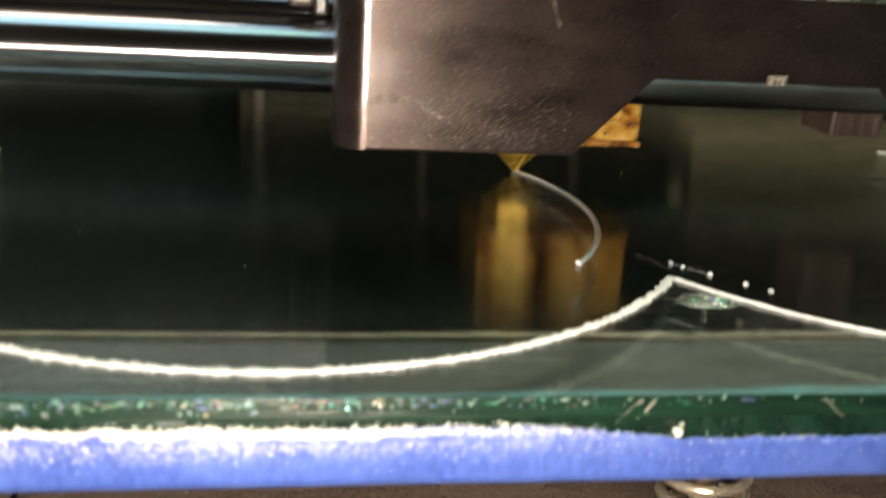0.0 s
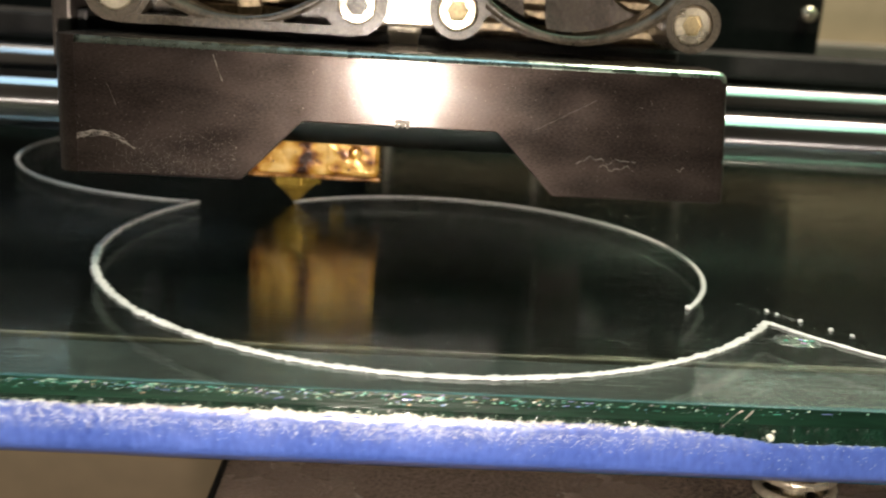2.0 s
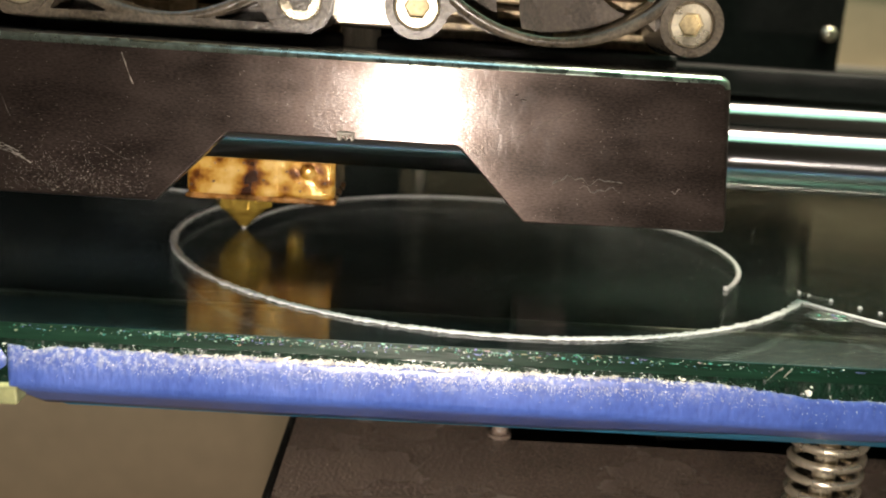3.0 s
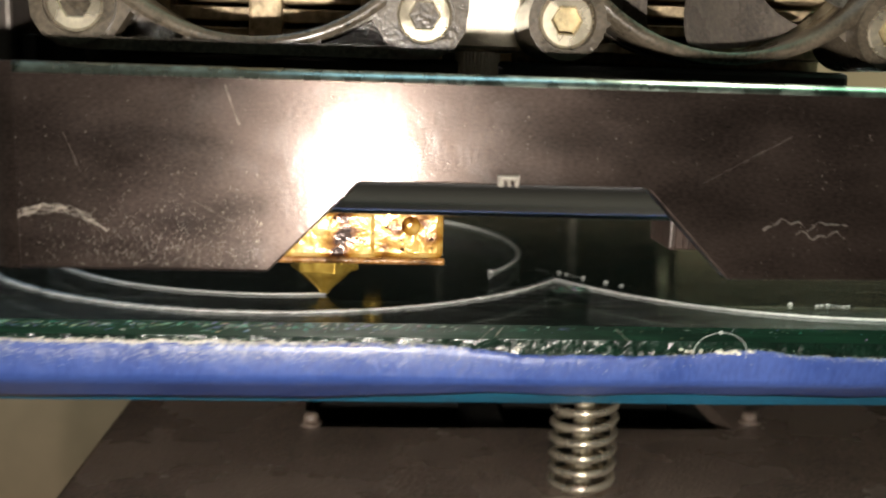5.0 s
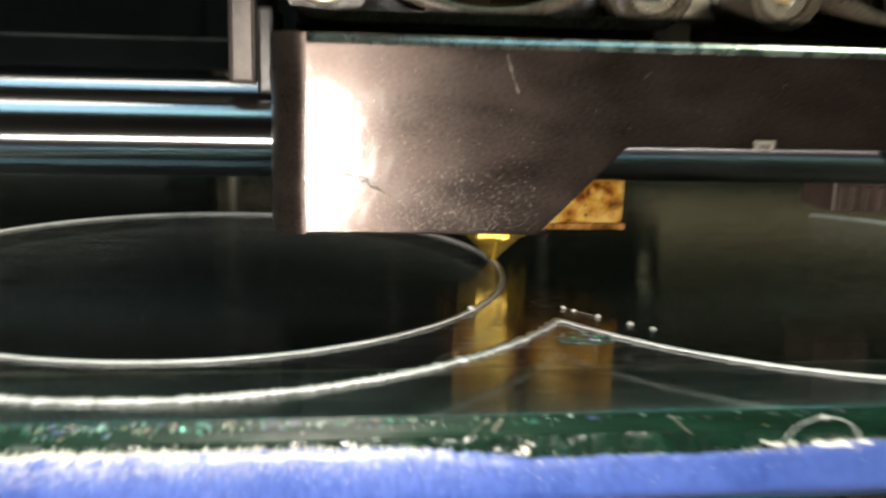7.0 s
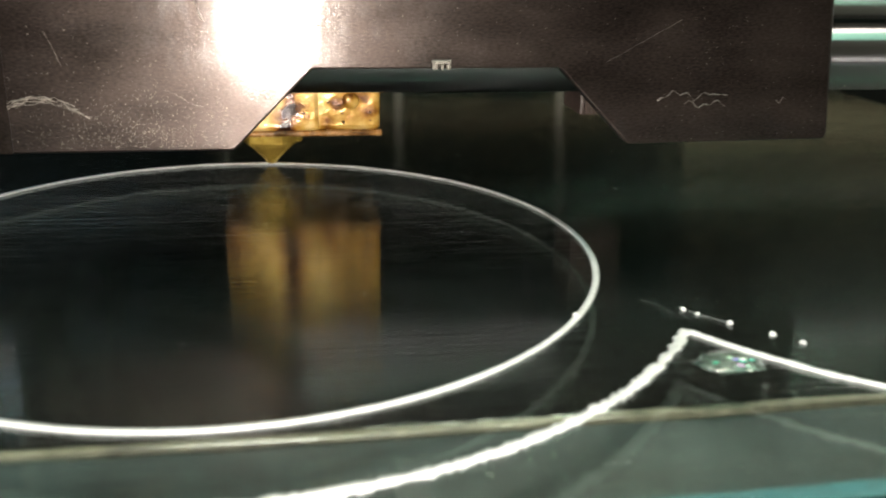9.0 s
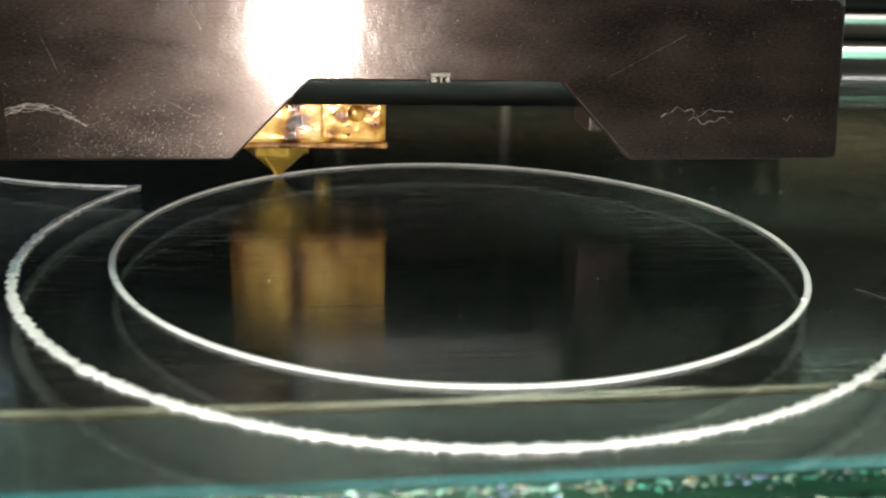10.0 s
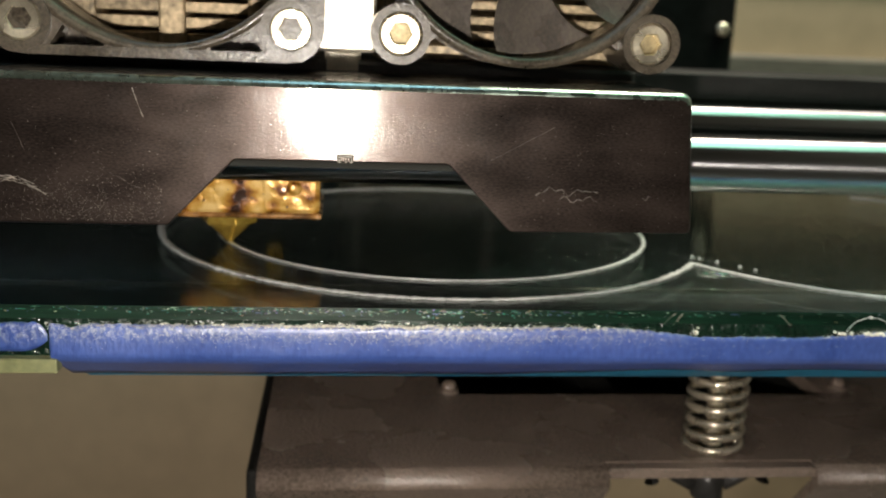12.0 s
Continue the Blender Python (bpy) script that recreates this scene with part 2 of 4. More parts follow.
HEATER = mat("black_heater_board", (0.003, 0.0035, 0.0035), 0.06, 0, 0.3, 700, 60, 0.0, spec=0.55, rvary=0.03)
MATTE = mat("matte_black_tray", (0.010, 0.010, 0.009), 0.65, 0, 0.3, 700, 60, 0.05, spec=0.15)
BOARD_RIM = mat("board_edge", (0.055, 0.050, 0.036), 0.4, 0, 0.5, 900, 60, 0.1)
LEDGE = mat("slate_base_plate", (0.009, 0.014, 0.015), 0.5, 0, 0.35, 800, 70, 0.1, spec=0.2)
OLIVE = mat("olive_board_edge", (0.20, 0.21, 0.10), 0.5, 0, 0.2, 900, 120, 0.1)
SUPPORT = mat("powder_coated_black_steel", (0.145, 0.111, 0.089), 0.27, 0, 0.35, 1900, 45, 0.8, spec=1.0, depth=0.0003, rvary=0.05)
PLA = mat("pale_printed_plastic", (0.52, 0.54, 0.53), 0.36, 0, 0.12, 1800, 200, 0.35)
pl = PLA.node_tree.nodes["Principled BSDF"]
pl.inputs["Subsurface Weight"].default_value, pl.inputs["Subsurface Scale"].default_value = 0.4, 0.0004
pl.inputs["Subsurface Radius"].default_value = (1, 1, 1)
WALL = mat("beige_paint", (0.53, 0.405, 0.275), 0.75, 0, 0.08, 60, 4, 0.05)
GREY = mat("grey_trim", (0.20, 0.18, 0.15), 0.6, 0, 0.1, 200, 12, 0.05)
MARK = mat("pale_scuff", (0.19, 0.165, 0.14), 0.45, 0, 0.6, 2600, 900, 0.4)
FAINT = mat("faint_scuff", (0.10, 0.083, 0.072), 0.5, 0, 0.5, 3000, 900, 0.2)
GLUE = mat("dried_milky_glue", (0.16, 0.30, 0.25), 0.14, 0, 0.5, 700, 350, 0.5, spec=0.9, tint=(0.42, 0.55, 0.46), depth=0.0006, coat=0.5)
GLUE.node_tree.nodes["Principled BSDF"].inputs["Transmission Weight"].default_value = 0.72
FACET = mat("green_glass_facet", (0.006, 0.018, 0.012), 0.36, 0, 0.7, 1500, 60, 0.5, (0.08, 1, 1), 0.12, tint=(0.008, 0.034, 0.019), depth=0.0004)
RUBBER = mat("black_belt_rubber", (0.010, 0.010, 0.009), 0.65, 0, 0.3, 1500, 150, 0.2, spec=0.2)
TERM = mat("brown_terminal_plastic", (0.055, 0.037, 0.03), 0.45, 0, 0.3, 1500, 200, 0.2)
# overhead lamp's green reflection on the bracket's top bend, put into the metal's colour
BEND_SHEEN = mat("greenish_bend_sheen", (0.42, 0.52, 0.45), 0.28, 1.0, 0.25, 1200, 300, 0.0)
PANEL = mat("dark_panel", (0.010, 0.009, 0.0075), 0.8, 0, 0.1, 100, 8, 0.05, spec=0.2)
SPRING = mat("bright_spring_wire", (0.58, 0.52, 0.41), 0.28, 0.8, 0.12, 1800, 200, 0.1)
ARM = mat("dull_grey_metal", (0.075, 0.064, 0.056), 0.42, 0.4, 0.2, 1500, 150, 0.15)
# wall paint darkened to stand in for the unlit part of the room
DARKWALL = mat("paint_darkened_as_unlit", (0.15, 0.138, 0.125), 0.8, 0, 0.08, 60, 4, 0.05)
GLINT = mat("painted_glass_glint", (0.10, 0.45, 0.36), 0.15, 0.3, 0.5, 400, 120, 0.3, tint=(0.85, 0.80, 0.95))
# sparkle put into the colour, in many hues, one to a chip
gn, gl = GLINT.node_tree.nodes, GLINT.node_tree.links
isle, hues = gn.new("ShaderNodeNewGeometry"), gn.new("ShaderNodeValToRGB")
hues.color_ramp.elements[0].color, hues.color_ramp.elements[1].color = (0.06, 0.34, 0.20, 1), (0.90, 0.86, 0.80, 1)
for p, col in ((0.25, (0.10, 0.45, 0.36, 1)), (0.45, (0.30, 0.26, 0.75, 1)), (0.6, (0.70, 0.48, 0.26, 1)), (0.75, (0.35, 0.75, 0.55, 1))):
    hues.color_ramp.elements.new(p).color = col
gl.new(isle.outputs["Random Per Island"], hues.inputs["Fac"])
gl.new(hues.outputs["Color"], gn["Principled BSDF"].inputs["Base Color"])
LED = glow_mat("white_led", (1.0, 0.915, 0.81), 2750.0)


# ---- mesh helpers ----
def part(name, bm, material, parent=None, label="", smooth=False):
    me = bpy.data.meshes.new(name)
    bmesh.ops.recalc_face_normals(bm, faces=bm.faces)
    bm.to_mesh(me)
    bm.free()
    for mt in material if isinstance(material, (list, tuple)) else [material]:
        me.materials.append(mt)
    if smooth:
        me.shade_smooth()
    ob = new(name, me)
    ob.parent = parent
    if label:
        ob["label"] = label
    return ob


def box(bm, x0, x1, y0, y1, z0, z1, bevel=0.0, segs=2):
    """A bevelled box; all in mm."""
    r = bmesh.ops.create_cube(bm, size=1)
    vs = r["verts"]
    for v in vs:
        v.co = Vector((x0 + (v.co.x + 0.5) * (x1 - x0), y0 + (v.co.y + 0.5) * (y1 - y0), z0 + (v.co.z + 0.5) * (z1 - z0))) * MM
    if bevel:
        es = list({e for v in vs for e in v.link_edges})
        bmesh.ops.bevel(bm, geom=es, offset=bevel * MM, segments=segs, profile=0.5, affect="EDGES")
    return bm


def boxed(*args, **kw):
    return box(bmesh.new(), *args, **kw)


def lathe(bm, profile, centre=(0, 0, 0), axis="z", n=32):
    """Turned body from (radius, height) pairs in mm about an axis through centre."""
    rings = []
    for r, h in profile:
        ring = []
        for k in range(n):
            a = 2 * math.pi * k / n
            c, s = r * math.cos(a), r * math.sin(a)
            p = {"z": (c, s, h), "y": (c, h, s), "x": (h, c, s)}[axis]
            ring.append(bm.verts.new(Vector([(p[i] + centre[i]) * MM for i in range(3)])))
        rings.append(ring)
    for a, b in zip(rings, rings[1:]):
        for k in range(n):
            bm.faces.new((a[k], a[(k + 1) % n], b[(k + 1) % n], b[k]))
    bm.faces.new(rings[0])
    bm.faces.new(rings[-1])
    return bm


def sweep(bm, pts, rad, flat=1.0, n=8, jitter=0.0, closed=False):
    """A bead along pts (mm); rad in mm, flat: height by width."""
    rings, m = [], len(pts)
    for i, p in enumerate(pts):
        a = pts[(i - 1) % m] if closed or i else pts[0]
        b = pts[(i + 1) % m] if closed or i < m - 1 else pts[-1]
        d = (Vector(b) - Vector(a)).normalized()
        side = d.cross(Vector((0, 0, 1)))
        side = side.normalized() if side.length > 1e-4 else Vector((1, 0, 0))
        up = side.cross(d).normalized()
        r = rad * (1 + jitter * random.uniform(-1, 1))
        off = side * rad * jitter * random.uniform(-0.5, 0.5)
        rings.append([bm.verts.new((Vector(p) + off + side * r * math.cos(2 * math.pi * k / n) + up * r * flat * math.sin(2 * math.pi * k / n)) * MM) for k in range(n)])
    for i in range(m if closed else m - 1):
        a, b = rings[i], rings[(i + 1) % m]
        for k in range(n):
            bm.faces.new((a[k], a[(k + 1) % n], b[(k + 1) % n], b[k]))
    if not closed:
        bm.faces.new(rings[0])
        bm.faces.new(rings[-1])
    return bm


def extrude_xz(bm, outline, y0, y1):
    """A flat outline of (x, z) in mm, given thickness along y."""
    f = [bm.verts.new(Vector((x, y0, z)) * MM) for x, z in outline]
    g = [bm.verts.new(Vector((x, y1, z)) * MM) for x, z in outline]
    bm.faces.new(f)
    bm.faces.new(g[::-1])
    for i in range(len(f)):
        j = (i + 1) % len(f)
        bm.faces.new((f[i], g[i], g[j], f[j]))
    return bm


def ball():
    bm = bmesh.new()
    bmesh.ops.create_icosphere(bm, subdivisions=1, radius=1.0)
    out = [v.co.copy() for v in bm.verts], [[v.index for v in f.verts] for f in bm.faces]
    bm.free()
    return out


BALL = ball()


def lump(bm, x, y, z, r, squash=0.7, long=1.0):
    vs = []
    for c in BALL[0]:
        k = r * random.uniform(0.7, 1.3)
        vs.append(bm.verts.new(Vector((c.x * k * long + x, c.y * k + y, c.z * k * squash + z)) * MM))
    for f in BALL[1]:
        bm.faces.new([vs[i] for i in f])


def thing(name, label, category, group="", at=(0, 0, 0)):
    ob = new(name)
    ob.empty_display_size = 0.005
    ob.location = Vector(at) * MM
    return tagged(ob, label, category, group)


# ---- the room round the printer ----
def room():
    spec = (("wall_north", -520, 520, 300, 320, -420, 1000), ("wall_west", -540, -520, -1200, 320, -420, 1000), ("wall_east", 520, 540, -1200, 320, -420, 1000),
            ("wall_south", -540, 540, -1220, -1200, -420, 1000), ("ceiling", -540, 540, -1220, 320, 1000, 1020), ("floor", -540, 540, -1220, 320, -440, -420))
    # sides out of view get the paint with the dimness in its colour
    for name, *b in spec:
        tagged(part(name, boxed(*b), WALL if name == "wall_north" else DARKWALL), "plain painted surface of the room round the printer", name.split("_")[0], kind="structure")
    tagged(part("trim", boxed(-520, 520, 286, 300, 6, 26, bevel=2), GREY), "grey horizontal ledge along the back wall", "trim", kind="structure")
    # added out of view so that the glass bed mirrors something dark
    tagged(part("reflection_darkener", boxed(-520, 520, 298, 300, 60.5, 1000, bevel=0.5), PANEL), "unseen dark panel added on the back wall to darken reflections", "panel", kind="structure")
    tagged(part("backdrop", boxed(-300, 300, 168, 178, -40, 18, bevel=2), MATTE), "black cross panel behind the print bed", "panel", kind="structure")
    block = thing("motor_bracket", "wide black plastic bracket with a bright bolt at the back", "bracket")
    part("body", boxed(-16, 110, 142, 165, 19, 95, bevel=1.2), MATTE, block)
    part("side_wing", extrude_xz(bmesh.new(), [(-260, 12), (-16.1, 12), (-16.1, 49), (-62, 45), (-118, 38), (-260, 34)], 144, 165), MATTE, block)
    part("stand", boxed(84, 100, 165, 270, 40, 70, bevel=1), BLACK, block)
    part("bolt", lathe(bmesh.new(), [(0.5, 0), (2, 0), (2, 3), (1, 3.5)], (105, 138.6, 36), "y", 16), STEEL, block, "bright bolt head", True)
    post = None
    for x in (-10, 34, 77):
        if post is None:
            post = thing("rear_post", "thin dull grey vertical post behind the print bed", "post", "posts behind the bed")
            part("shaft", lathe(bmesh.new(), [(1.4, -420), (1.4, 150)], (0, 0, 0), "z", 12), GREY, post, "", True)
            post.matrix_basis = pose(x * MM, 0.15, 0)
        else:
            copy_thing(post, pose(x * MM, 0.15, 0))


# ---- print bed ----
def tape_top(x):
    s = min(1, max(0, (x - 18) / 14))
    z = -2.25 - 1.1 * s * s * (3 - 2 * s)
    z += 0.8 * math.exp(-((x - 56) / 6) ** 2) - 0.5 * math.exp(-((x + 47.4) / 0.8) ** 2)
    return z + 0.22 * noise.noise((x * 0.35, 3, 0)) + 0.16 * noise.noise((x * 1.7, 9, 0)) + 0.08 * random.uniform(-1, 1)


def tape_strip(x0, x1, top, foot, under, y=-49.3):
    """A wrinkled strip of tape: from its ragged rim down the front face, then drawn in under the bed by the depth that under gives."""
    bm = bmesh.new()
    cols, n = [], int((x1 - x0) / 0.3)
    for i in range(n + 1):
        x = x0 + (x1 - x0) * i / n
        zt, zc, deep = top(x), foot(x), under(x)
        wav = 0.10 * noise.noise((x * 0.25, 1, 5))
        prof = [(y + 0.28, zt + 0.02)]
        for k in range(8):
            u = k / 7
            prof.append((y + wav + 0.05 * noise.noise((x * 0.5, k * 0.6, 2)) + 2.4 * max(0, 0.3 - u) ** 2 + 0.5 * max(0, u - 0.6) ** 2, zt + (zc - zt) * u))
        if deep:
            for k in range(1, 6):
                u = k / 5
                sag = 0.10 * noise.noise((x * 0.10, k * 0.5, 8))
                prof.append((y + wav * (1 - u) + 0.08 + deep * u, zc - 0.25 - 0.57 * deep * u + sag))
            prof.append((prof[-1][0] + 0.05, prof[-1][1] + 0.2))
            prof.append((y + 0.6, zc + 0.05))
        else:
            prof.append((y + 0.3, zc + 0.06))
        cols.append([bm.verts.new(Vector((x, yy, z)) * MM) for yy, z in prof])
    for a, b in zip(cols, cols[1:]):
        for k in range(len(a)):
            j = (k + 1) % len(a)
            bm.faces.new((a[k], a[j], b[j], b[k]))
    bm.faces.new(cols[0])
    bm.faces.new(cols[-1])
    return bm


def tape_foot(x):
    """Where the tape turns in under the glass."""
    return -6.45 + 0.16 * noise.noise((x * 0.05, 2, 3))


def tape_depth(x):
    """How far the blue tape reaches in under the bed; less where the teal layer shows."""
    s = min(1, max(0, (x - 4) / 24))
    return 9.2 - 3.6 * s * s * (3 - 2 * s) + (0.3 + 0.8 * s) * noise.noise((x * 0.09, 4, 7))


def teal_strip(x0, x1):
    """The lower layer of tape that shows behind the blue one."""
    bm, cols = bmesh.new(), []
    for i in range(121):
        x = x0 + (x1 - x0) * i / 120
        end = 10.9 + 0.35 * noise.noise((x * 0.06, 5, 7))
        cols.append([bm.verts.new(Vector((x, -49.0 + d, -6.70 - 0.57 * d + lift)) * MM) for d, lift in ((3, 0), (end, 0), (end, 0.12), (3, 0.12))])
    for a, b in zip(cols, cols[1:]):
        for k in range(4):
            bm.faces.new((a[k], a[(k + 1) % 4], b[(k + 1) % 4], b[k]))
    bm.faces.new(cols[0])
    bm.faces.new(cols[-1])
    return bm


def print_bed():
    bed = thing("print_bed", "glass print bed on black heater plate, blue tape on front edge", "print bed")
    bm = bmesh.new()
    prof = [(-48.72, 0.0), (-49.0, -1.55), (-49.0, -6.2), (100, -6.2), (100, 0.0)]
    ends = [[bm.verts.new(Vector((x, y, z)) * MM) for y, z in prof] for x in (-105, 120)]
    for e in ends:
        bm.faces.new(e).material_index = 1
    for k, m in enumerate((2, 1, 3, 1, 0)):
        bm.faces.new((ends[0][k], ends[0][(k + 1) % 5], ends[1][(k + 1) % 5], ends[1][k])).material_index = m
    glass = part("glass", bm, [GLASS, EDGE, FACET, UNDER], bed, "thick clear glass with a dark green ground edge")
    glass.visible_shadow = False
    part("heater_board", boxed(-104, 119, -32, 99, -8.6, -6.6, bevel=0.2), HEATER, bed, "black board under the glass")
    part("board_rim", boxed(-104, 119, -32.8, -32.05, -8.5, -6.5, bevel=0.1), BOARD_RIM, bed, "pale brown front rim of the board")
    part("front_ledge", boxed(-104, 119, -43.6, -33.1, -8.6, -6.8, bevel=0.2), LEDGE, bed)
    part("bottom_edge", boxed(-104.5, -49.4, -48.9, -46.5, -8.6, -6.75, bevel=0.2), OLIVE, bed, "olive edge of the board below the glass")
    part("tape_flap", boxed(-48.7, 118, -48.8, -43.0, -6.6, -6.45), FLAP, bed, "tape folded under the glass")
    part("tape", tape_strip(-50.0, 118, tape_top, tape_foot, tape_depth), TAPE, bed, "torn blue masking tape along the edge", True)
    part("tape", teal_strip(-48.5, 118), TAPE_FOLD, bed, "teal lower layer of tape")
    part("tape", tape_strip(-104, -50.2, lambda x: -2.1 - 1.6 * max(0, (x + 51.6) / 1.5) ** 2 + 0.1 * random.uniform(-1, 1), lambda x: -5.6 + 1.5 * max(0, (x + 53) / 3) ** 2, lambda x: 0), TAPE, bed, "short loose end of blue masking tape", True)
    bm = bmesh.new()
    for i in range(4600):
        x = random.uniform(-50, 80)
        dense = 0.35 + 0.65 * (0.5 + 0.5 * noise.noise((x * 0.12, 2, 8)))
        if random.random() > dense * (0.35 if 25 < x < 46 else 1):
            continue
        r = random.uniform(0.018, 0.055) * (1.2 if -28 < x < 18 else 0.7) * (1.7 if random.random() < 0.06 else 1)
        lump(bm, x, -49.25 + random.uniform(-0.1, 0.1), tape_top(x) + random.gauss(-0.05, 0.22), r, random.uniform(0.4, 1.4), random.uniform(0.6, 2.5))
    # flecks over the face also stand in for the tape's white glare
    for i in range(5200):
        x = random.gauss(-8, 20)
        z = tape_top(x) - abs(random.gauss(0, 1.0))
        lump(bm, x, -49.33 + 0.25 * max(0, tape_top(x) - z < 0.9), z, random.uniform(0.015, 0.05), random.uniform(0.4, 1.4), random.uniform(0.6, 2.0))
    for i in range(26):
        lump(bm, random.gauss(53, 2.4), -49.3, -2.65 + random.uniform(-0.2, 0.2), random.uniform(0.18, 0.34))
    for i in range(520):
        x = random.gauss(-12, 13)
        lump(bm, x, -49.22 + random.uniform(-0.06, 0.06), tape_top(x) + random.gauss(0.02, 0.10), random.uniform(0.05, 0.13), random.uniform(0.5, 0.9), random.uniform(1, 2.4))
    tagged(part("torn_fibre_and_glare", bm, FUZZ, bed, "whitish torn fibres and glue crumbs on the tape's edge, with flecks for its glare"), kind="stuff")
    # pale and coloured lumps imitate the sparkle of the chipped edge
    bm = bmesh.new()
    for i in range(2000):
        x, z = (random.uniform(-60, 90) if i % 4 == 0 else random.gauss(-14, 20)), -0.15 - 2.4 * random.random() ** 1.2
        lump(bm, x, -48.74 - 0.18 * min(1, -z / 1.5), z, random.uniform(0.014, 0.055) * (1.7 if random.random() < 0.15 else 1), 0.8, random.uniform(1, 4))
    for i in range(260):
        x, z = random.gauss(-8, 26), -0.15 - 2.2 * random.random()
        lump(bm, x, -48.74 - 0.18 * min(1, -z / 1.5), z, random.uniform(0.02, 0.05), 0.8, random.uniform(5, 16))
    tagged(part("painted_glint_chip", bm, GLINT, bed, "small chips in the glass edge with glints put into their colour"), kind="stuff")
    for x, lean in ((25.8, 0.9), (27.0, 0.6), (41.4, -0.9)):
        part("chip", sweep(bmesh.new(), [(x + lean * (k - 2) * 0.45 + 0.1 * random.uniform(-1, 1), -48.92, -1.0 + 0.36 * (k - 2)) for k in range(5)], 0.10, 0.5, 6, 0.6), MARK, bed, "pale chip in the glass edge")
    part("crumb", (lambda b: (lump(b, 29.3, -49.5, -2.6, 0.32, 1.0), lump(b, 29.5, -49.6, -1.9, 0.16), b)[2])(bmesh.new()), FUZZ, bed, "white glue blob on the tape")


def bed_support():
    sup = thing("bed_support", "black powder-coated steel carrier plate under the print bed", "bed carrier")
    # top sheet in four pieces round the slot
    bm = bmesh.new()
    box(bm, -27, 150, -34.0, -8, -30.5, -28, bevel=0.0)
    box(bm, -27, 2, -8, 90, -30.5, -28)
    box(bm, 2, 72, 26, 90, -30.5, -28)
    box(bm, 72, 150, -8, 90, -30.5, -28)
    bmesh.ops.remove_doubles(bm, verts=bm.verts, dist=1e-7)
    part("top_sheet", bm, SUPPORT, sup)
    part("lip", boxed(24.05, 55.95, -36.4, -34.05, -29.7, -28.05, bevel=0.25), SUPPORT, sup)
    for x0, x1, z1 in ((-27, 24, -62), (56, 150, -62)):
        bm = bmesh.new()
        out = [(-34.0, -28.0), (-35.2, -28.1), (-36.2, -28.6), (-36.9, -29.5), (-37.1, -30.6), (-37.1 + (-30.6 - z1) * 0.8, z1), (-35.0 + (-30.6 - z1) * 0.8, z1), (-35.1, -30.5), (-34.0, -30.5)]
        a = [bm.verts.new(Vector((x0, y, z)) * MM) for y, z in out]
        b = [bm.verts.new(Vector((x1, y, z)) * MM) for y, z in out]
        bm.faces.new(a)
        bm.faces.new(b[::-1])
        for i in range(len(a)):
            bm.faces.new((a[i], b[i], b[(i + 1) % len(a)], a[(i + 1) % len(a)])).smooth = 0 < i < 4
        part("front_flange", bm, SUPPORT, sup)
    # black box added under the slot to stand in for its dark inside
    part("slot_dark_floor", boxed(-1, 77, -7.9, 28.5, -43, -40, bevel=0.5), MATTE, sup)
    part("slot_dark_side", boxed(2, 72, 26, 28, -39.95, -30.6, bevel=0.3), MATTE, sup)
    for x in (0, 72.05):
        part("slot_dark_side", boxed(x, x + 1.95, -7.9, 28, -39.95, -30.55, bevel=0.3), MATTE, sup)
    part("cross_rail", boxed(30, 36, -7.9, 25.9, -39.9, -31, bevel=0.5), MATTE, sup)
    part("side_flange", boxed(-28.8, -27.05, -33, 90, -62, -29.6, bevel=0.8), MATTE, sup)
    part("rear_beam", boxed(-27, 44, 60, 88, -419.5, -30.6, bevel=1), SUPPORT, sup)
    for x, y in ((3.5, -6.5), (76, -4.5)):
        s = thing("slot_screw", "small dull screw at the end of the carrier slot", "screw", "slot screws", (x, y, -28))
        part("head", lathe(bmesh.new(), [(0.4, 0.3), (1.2, 0.35), (1.2, 1.4), (0.8, 1.9), (0.4, 2.0)], n=20), SUPPORT, s, "", True)
        part("washer", lathe(bmesh.new(), [(0.6, 0.0), (1.7, 0.02), (1.7, 0.4), (0.6, 0.4)], n=20), SUPPORT, s)


def bed_spring():
    sp = thing("bed_spring", "bright steel compression spring between bed and carrier", "spring", "", (42.3, -28.9, -28))
    turns, top = 9.0, 18.2
    pts = []
    for i in range(int(turns * 24) + 1):
        a = 2 * math.pi * i / 24
        k = i / (turns * 24)
        z = 0.6 + (top - 1.2) * min(1, max(0, (k - 0.06) / 0.88))
        pts.append((4.15 * math.cos(a), 4.15 * math.sin(a), z))
    part("coil", sweep(bmesh.new(), pts, 0.55, 1, 10), SPRING, sp, "", True)
    screw = thing("levelling_screw", "steel levelling screw with a wing nut under the carrier", "screw", "", (42.3, -28.9, -28))
    bm = bmesh.new()
    prof = [(1.2, -24)]
    z = -24.0
    while z < 18:
        prof += [(1.5, z + 0.2), (1.25, z + 0.45)]
        z += 0.5
    part("thread", lathe(bm, prof, n=14), STEEL, screw, "", True)
    bm = lathe(bmesh.new(), [(1.6, -8.6), (2.5, -8.3), (2.4, -5.2), (2.0, -3.9), (1.6, -3.8)], n=20)
    for s in (-1, 1):
        sweep(bm, [(s * 2.4, 0, -6.4), (s * 5.0, 0, -5.0), (s * 8.2, 0, -2.9), (s * 9.6, 0, -3.4), (s * 9.0, 0, -6.0)], 1.2, 1.0, 8)
    part("wing_nut", bm, BLACK, screw, "blackened wing nut", True)


